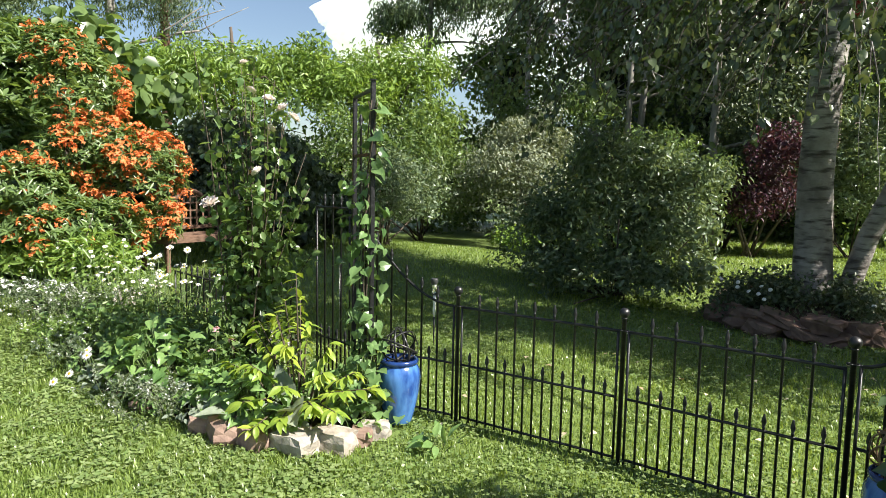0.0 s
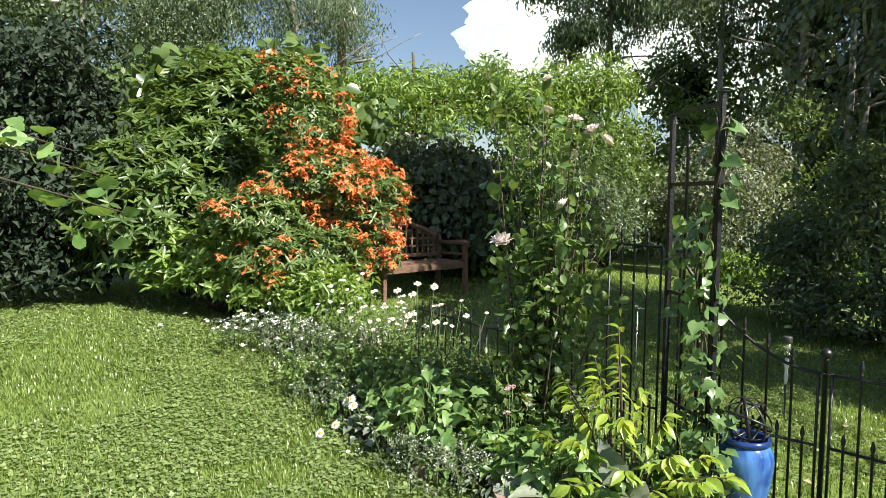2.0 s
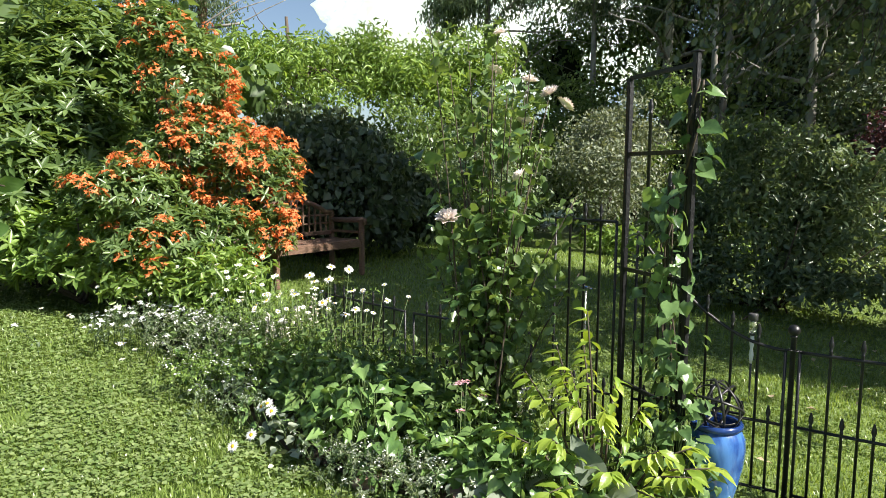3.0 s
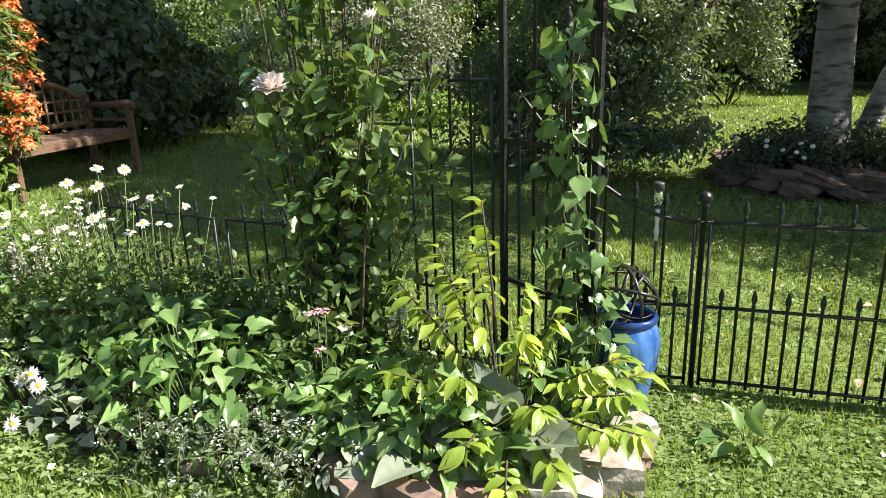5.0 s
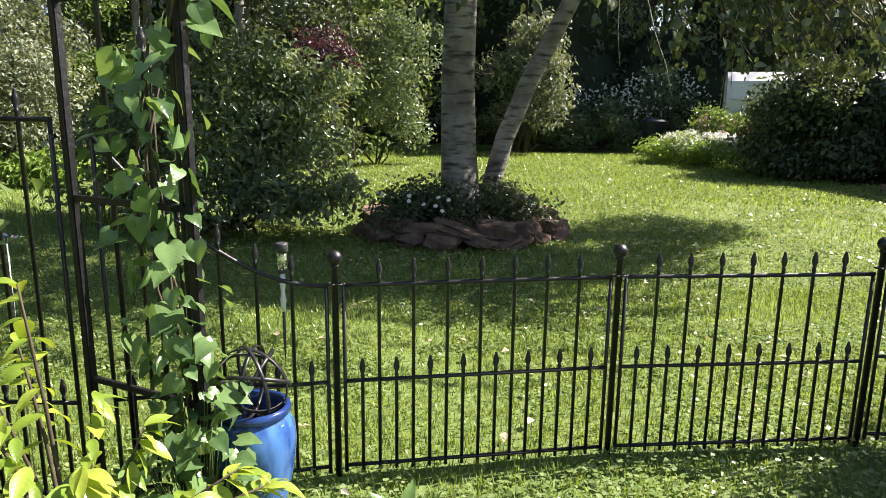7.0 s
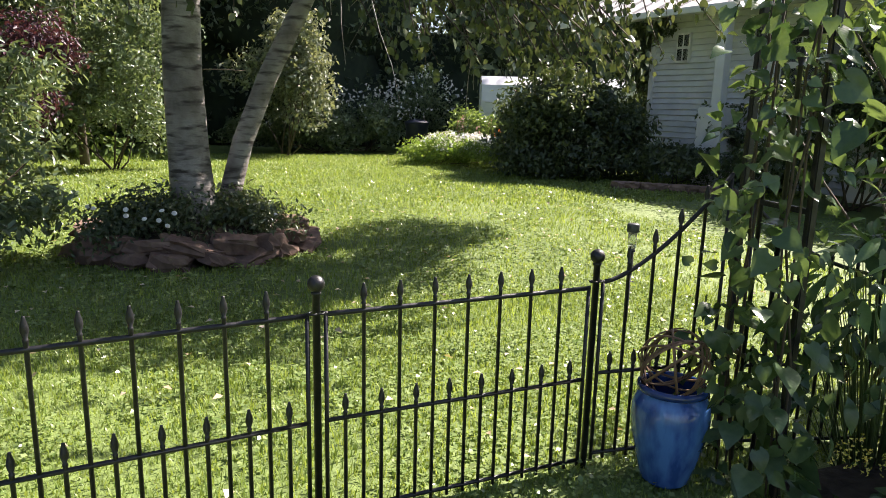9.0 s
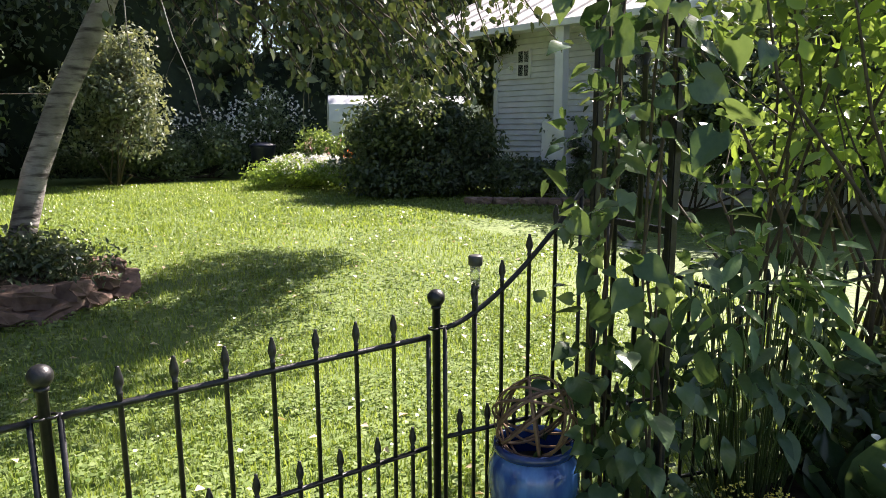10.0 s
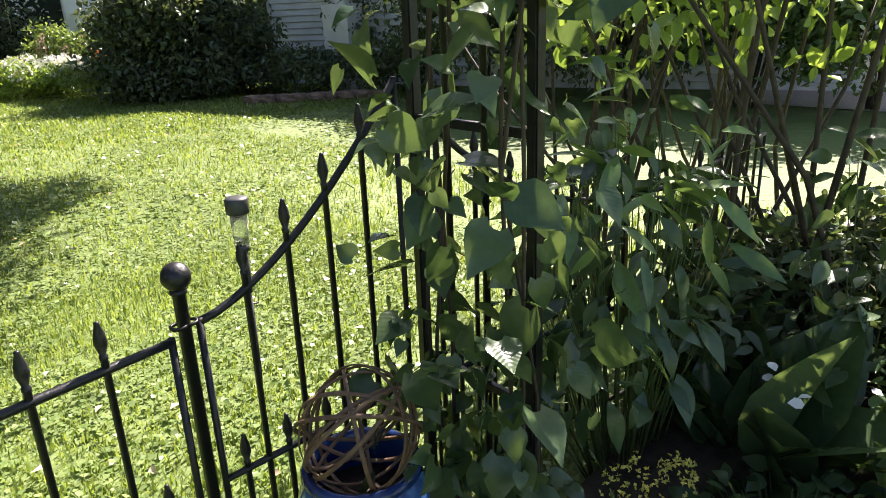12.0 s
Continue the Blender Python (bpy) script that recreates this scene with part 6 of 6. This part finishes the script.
def vine(label, path, n, spread, length, material, seed, profile=HEART, out=(0, -1, 0)):
    """A climber: twining stems and single heart leaves hanging from them."""
    ob = thing("climbing_vine", label, "vine", path[0])
    r = np.random.default_rng(seed)
    base = Vector(path[0])
    pts = [Vector(p) - base for p in path]
    for s in range(3):
        bm = bmesh.new()
        tube(bm, [p + Vector((math.cos(i * 1.7 + s * 2) * 0.03, math.sin(i * 1.7 + s * 2) * 0.03, 0)) for i, p in enumerate(pts)], 0.0045, 5)
        part("twining_stem", bm, M_WOODSTEM, ob)
    meshes = [leaf_mesh("leaf", length * s, profile, material, 0.2, d, 0.14) for s, d in ((1, 0.2), (0.8, 0.4), (1.2, 0.15), (0.6, 0.3))]
    for k in range(n):
        u = r.uniform(0, 1) * (len(pts) - 1)
        i = min(len(pts) - 2, int(u))
        p = pts[i].lerp(pts[i + 1], u - i)
        off = Vector((r.normal() * spread[0], r.normal() * spread[1], r.normal() * 0.05)) + Vector(out) * spread[2] * abs(r.normal())
        off *= min(1.0, 2.2 * max(spread) / max(off.length, 0.001))
        head = math.degrees(math.atan2(off.y, off.x)) - 90 + float(r.normal()) * 40
        place_leaf(ob, meshes, r, p + off, head, -42 + float(r.normal()) * 38, float(r.normal()) * 32, float(r.uniform(0.5, 1.15)))
    return ob


vine("climbing vine with heart-shaped leaves on the trellis", [(-2.5, 3.02, 0), (-2.56, 3.01, 0.4), (-2.64, 3.04, 0.8), (-2.68, 3.05, 1.2), (-2.62, 3.02, 1.5)], 280, (0.075, 0.07, 0.06), 0.078, P_VINE, 171, out=(0.3, -1, 0))
vine("vine shoots at the top of the trellis", [(-2.55, 2.99, 1.5), (-2.53, 2.98, 1.75), (-2.52, 2.97, 1.95)], 22, (0.05, 0.04, 0.03), 0.08, P_VINE, 172, out=(0.6, -0.6, 0))
broad_plant("heart_leaf_plant", "green leaves at the trellis foot beside the pot", (-2.55, 2.92), 110, (0.22, 0.18), 0.5, 0.075, HEART, P_VINE, 173, back=0.12)


# ---- edging stones of the left bed ----
STONES = [((-2.35, 2.86), M_STONE_W, 0.13), ((-2.36, 2.57), M_STONE_W, 0.16), ((-2.47, 2.4), M_STONE_W, 0.18), ((-2.68, 2.27), M_STONE_R, 0.16), ((-2.88, 2.2), M_STONE_R, 0.18), ((-3.12, 2.2), M_STONE_R, 0.17), ((-2.33, 2.75), M_STONE_R, 0.12), ((-3.7, 2.08), M_STONE_R, 0.12), ((-4.9, 2.22), M_STONE_R, 0.12)]
for k, ((x, y), material, s) in enumerate(STONES):
    st = tagged(new("edging_stone", stone_mesh("edging_stone", (s * 1.45, s * 1.0, s * 0.72), 60 + k, material, 0.13, 0.24)), "pale sunlit field stone edging the bed" if material is M_STONE_W else "red-brown field stone edging the bed", "stone", "edging stones")
    st.matrix_world = pose(x, y, s * 0.26, 4 * (k % 3) - 4, 5 * (k % 2) - 2, 40 - 14 * k)


# ---- dragonfly stake ----
fly = thing("dragonfly_stake", "small blue metal dragonfly on a thin rod", "garden ornament", (-3.27, 3.3, 0))
part("rod", tube(bmesh.new(), [(0, 0, 0), (0, 0, 0.9)], 0.0025, 6), M_LAMPSTEEL, fly)
part("body", tube(bmesh.new(), [(-0.03, 0, 0.9), (0, 0, 0.905), (0.035, 0, 0.9)], [0.003, 0.007, 0.004], 6), M_GLAZE, fly, "blue dragonfly body")
for s in (-1, 1):
    for a in (-12, 12):
        bm = bmesh.new()
        box(bm, (0, s * 0.035, 0), (0.016, 0.07, 0.002), None, 0.0008)
        part("wing", bm, M_LAMPSTEEL, fly, "thin metal wing", pose(0.004, 0, 0.908, 0, 0, a * s + 60), smooth=False)


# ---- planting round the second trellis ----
# Shade here is put into leaf colour: P_SHADE dark, P_BROAD and P_VINE lighter.
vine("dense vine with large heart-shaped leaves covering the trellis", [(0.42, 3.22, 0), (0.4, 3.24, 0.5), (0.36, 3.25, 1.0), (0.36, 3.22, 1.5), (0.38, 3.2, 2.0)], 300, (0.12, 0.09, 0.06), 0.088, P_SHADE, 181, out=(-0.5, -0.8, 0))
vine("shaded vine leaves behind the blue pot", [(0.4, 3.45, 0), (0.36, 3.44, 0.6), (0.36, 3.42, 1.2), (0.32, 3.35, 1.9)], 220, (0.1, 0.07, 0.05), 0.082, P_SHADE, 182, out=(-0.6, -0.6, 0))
shrub("shade_bush", "dense dark leaves filling the shade by the fence", (1.5, 3.15), [(0, 0, 0.3, 0.5, 0.25, 0.28), (0.5, -0.2, 0.35, 0.5, 0.4, 0.32)], 2600, 0.065, L_DARK, seed=196, stem_r=0.008, fine=True)
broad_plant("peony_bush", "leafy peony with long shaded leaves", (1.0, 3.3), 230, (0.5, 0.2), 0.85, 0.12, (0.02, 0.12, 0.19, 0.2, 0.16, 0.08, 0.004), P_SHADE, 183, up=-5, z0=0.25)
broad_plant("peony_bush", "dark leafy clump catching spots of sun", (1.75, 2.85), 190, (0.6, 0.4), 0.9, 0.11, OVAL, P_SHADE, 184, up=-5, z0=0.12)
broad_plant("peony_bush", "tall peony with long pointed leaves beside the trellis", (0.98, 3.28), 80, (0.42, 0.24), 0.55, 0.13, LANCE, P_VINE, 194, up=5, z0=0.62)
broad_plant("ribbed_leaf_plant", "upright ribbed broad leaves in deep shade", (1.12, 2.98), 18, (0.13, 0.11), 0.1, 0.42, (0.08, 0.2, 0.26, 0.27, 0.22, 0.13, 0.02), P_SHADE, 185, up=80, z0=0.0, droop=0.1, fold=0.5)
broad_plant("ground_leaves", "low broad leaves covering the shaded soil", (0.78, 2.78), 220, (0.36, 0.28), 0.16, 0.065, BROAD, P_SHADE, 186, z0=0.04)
broad_plant("ground_leaves", "low leaves with small sunlit patches", (1.7, 2.4), 280, (0.8, 0.45), 0.3, 0.085, BROAD, P_BROAD, 187, z0=0.04)
broad_plant("ground_leaves", "low sunlit leaves by the rear fence", (1.9, 3.15), 200, (0.8, 0.22), 0.5, 0.1, BROAD, P_BROAD, 188, z0=0.04)
shrub("shade_bush", "small-leaved plants catching the sun at the bed edge", (2.0, 2.35), [(0, 0, 0.2, 0.8, 0.4, 0.25), (0.6, 0.3, 0.3, 0.5, 0.4, 0.3), (-0.7, 0.1, 0.15, 0.5, 0.3, 0.2)], 3200, 0.06, L_BRIGHT, seed=198, stem_r=0.006, fine=True)
specks("lady_mantle_flowers", "small lime-yellow flower sprays in shade", (0.62, 3.1), [(0, 0, 0.16, 0.07, 0.06, 0.14), (0.14, -0.06, 0.14, 0.05, 0.05, 0.12)], 130, 0.012, M_LIME, 189)


def stem_bush(label, at, blobs, n, size, material, seed, stems, group=""):
    ob = thing("multi_stem_shrub", label, "shrub", (at[0], at[1], 0), group)
    r = np.random.default_rng(seed)
    for k in range(stems):
        b = blobs[k % len(blobs)]
        p0 = Vector((r.normal() * 0.2, r.normal() * 0.2, -0.02))
        p1 = Vector((b[0] + r.normal() * 0.35, b[1] + r.normal() * 0.35, b[2] + r.uniform(0, 0.5)))
        bm = tube(bmesh.new(), [p0, p0.lerp(p1, 0.35) + Vector(r.normal(size=3)) * 0.04, p0.lerp(p1, 0.7) + Vector(r.normal(size=3)) * 0.07, p1], [0.012, 0.01, 0.007, 0.003], 6)
        part("stem", bm, M_WOODSTEM, ob)
    part("crown", crown_mesh("crown", blobs, n, size, material, 0.5, seed, 0.34, 0.5, 30, fine=True), None, ob)


# L_BRIGHT on two of these puts the backlit glow into the leaf colour
stem_bush("tall many-stemmed shrub with backlit leaves", (1.9, 3.1), [(0, 0, 1.75, 0.85, 0.7, 0.7), (-0.4, -0.2, 2.3, 0.8, 0.7, 0.6), (0.6, -0.6, 1.4, 0.7, 0.7, 0.7), (0.2, 0.4, 1.2, 0.6, 0.5, 0.5)], 1500, 0.085, L_BRIGHT, 191, 22)
stem_bush("dark leafy shrub overhanging the bed", (2.3, 2.5), [(0, 0, 1.6, 0.7, 0.5, 0.5), (0, 0.2, 2.2, 0.8, 0.6, 0.5)], 420, 0.09, L_GREEN, 192, 8)
stem_bush("leafy shrub between fence and lawn", (2.9, 3.8), [(0, 0, 1.6, 0.7, 0.6, 0.9), (0.2, 0, 2.6, 0.7, 0.6, 0.6)], 1100, 0.09, L_BRIGHT, 193, 9)
stem_bush("tall leafy shrub behind the fence full of backlit leaves", (2.0, 3.95), [(0, 0, 1.9, 0.8, 0.45, 0.6), (0.6, 0.1, 1.4, 0.6, 0.45, 0.5), (0.5, 0, 2.5, 0.7, 0.5, 0.5)], 1700, 0.085, L_GREEN, 460, 12)


def ginkgo():
    ob = thing("ginkgo_tree", "young tree with pale fan-shaped leaves on a low branch", "tree", (-3.4, -1.6, 0))
    r = np.random.default_rng(195)
    part("trunk", tube(bmesh.new(), [(0, 0, -0.03), (-0.05, -0.1, 1.2), (0, -0.1, 2.4), (0.05, 0, 3.6)], [0.05, 0.04, 0.03, 0.012], 8), M_BARK, ob)
    meshes = [leaf_mesh("leaf", 0.065, (0.03, 0.2, 0.4, 0.55, 0.6, 0.5, 0.25), L, 0.15, 0.1) for L in (P_BROAD, P_BROAD)]
    for tip in ((0.5, 2.02, 1.5), (0.3, 1.9, 1.7), (0.45, 1.95, 1.62), (-0.2, 1.3, 2.0), (0.0, 1.2, 2.4)):
        t = Vector(tip)
        b = Vector((-0.03, -0.1, t.z + 0.35))
        pts = [b, b.lerp(t, 0.4) + Vector((0, 0, 0.15)), b.lerp(t, 0.75) + Vector((0, 0, 0.08)), t]
        part("branch", tube(bmesh.new(), pts, [0.016, 0.01, 0.006, 0.002], 5), M_WOODSTEM, ob)
        for k in range(46):
            u = r.uniform(0.35, 1.0) * 3
            i = min(2, int(u))
            p = pts[i].lerp(pts[i + 1], u - i) + Vector(r.normal(size=3)) * 0.05
            place_leaf(ob, meshes, r, p, float(r.uniform(0, 360)), -35 + float(r.normal()) * 25, float(r.normal()) * 25, float(r.uniform(0.7, 1.2)))


ginkgo()
bm = bmesh.new()
vs = [bm.verts.new((x, y, 0.004)) for x, y in ((8.6, 1.0), (11.5, 0.5), (12.0, 7.0), (8.9, 6.2))]
bm.faces.new(vs)
me = bpy.data.meshes.new("gravel_path")
bm.to_mesh(me)
bm.free()
me.materials.append(M_GRAVEL)
tagged(new("gravel_path", me), "pale pinkish gravel path beyond the shrubs", "path", kind="structure")


def fallen_petals(n, seed):
    """Pale petals lying on the shaded leaves."""
    r = np.random.default_rng(seed)
    P = np.stack([r.uniform(0.95, 1.9, n), r.uniform(2.3, 3.0, n), r.uniform(0.24, 0.4, n)], 1)
    N = unit(np.array([0, 0, 1.0]) + r.normal(size=(n, 3)) * 0.35)
    L = 0.032 * r.uniform(0.7, 1.3, n)
    tagged(new("fallen_petals", leaves_mesh("fallen_petals", P, r.normal(size=(n, 3)) * [1, 1, 0.1], N, L, L * 0.8, M_WHITE, 0.1, 0.1, True)), "white petals fallen on the dark leaves", "petals", kind="stuff")


fallen_petals(40, 501)
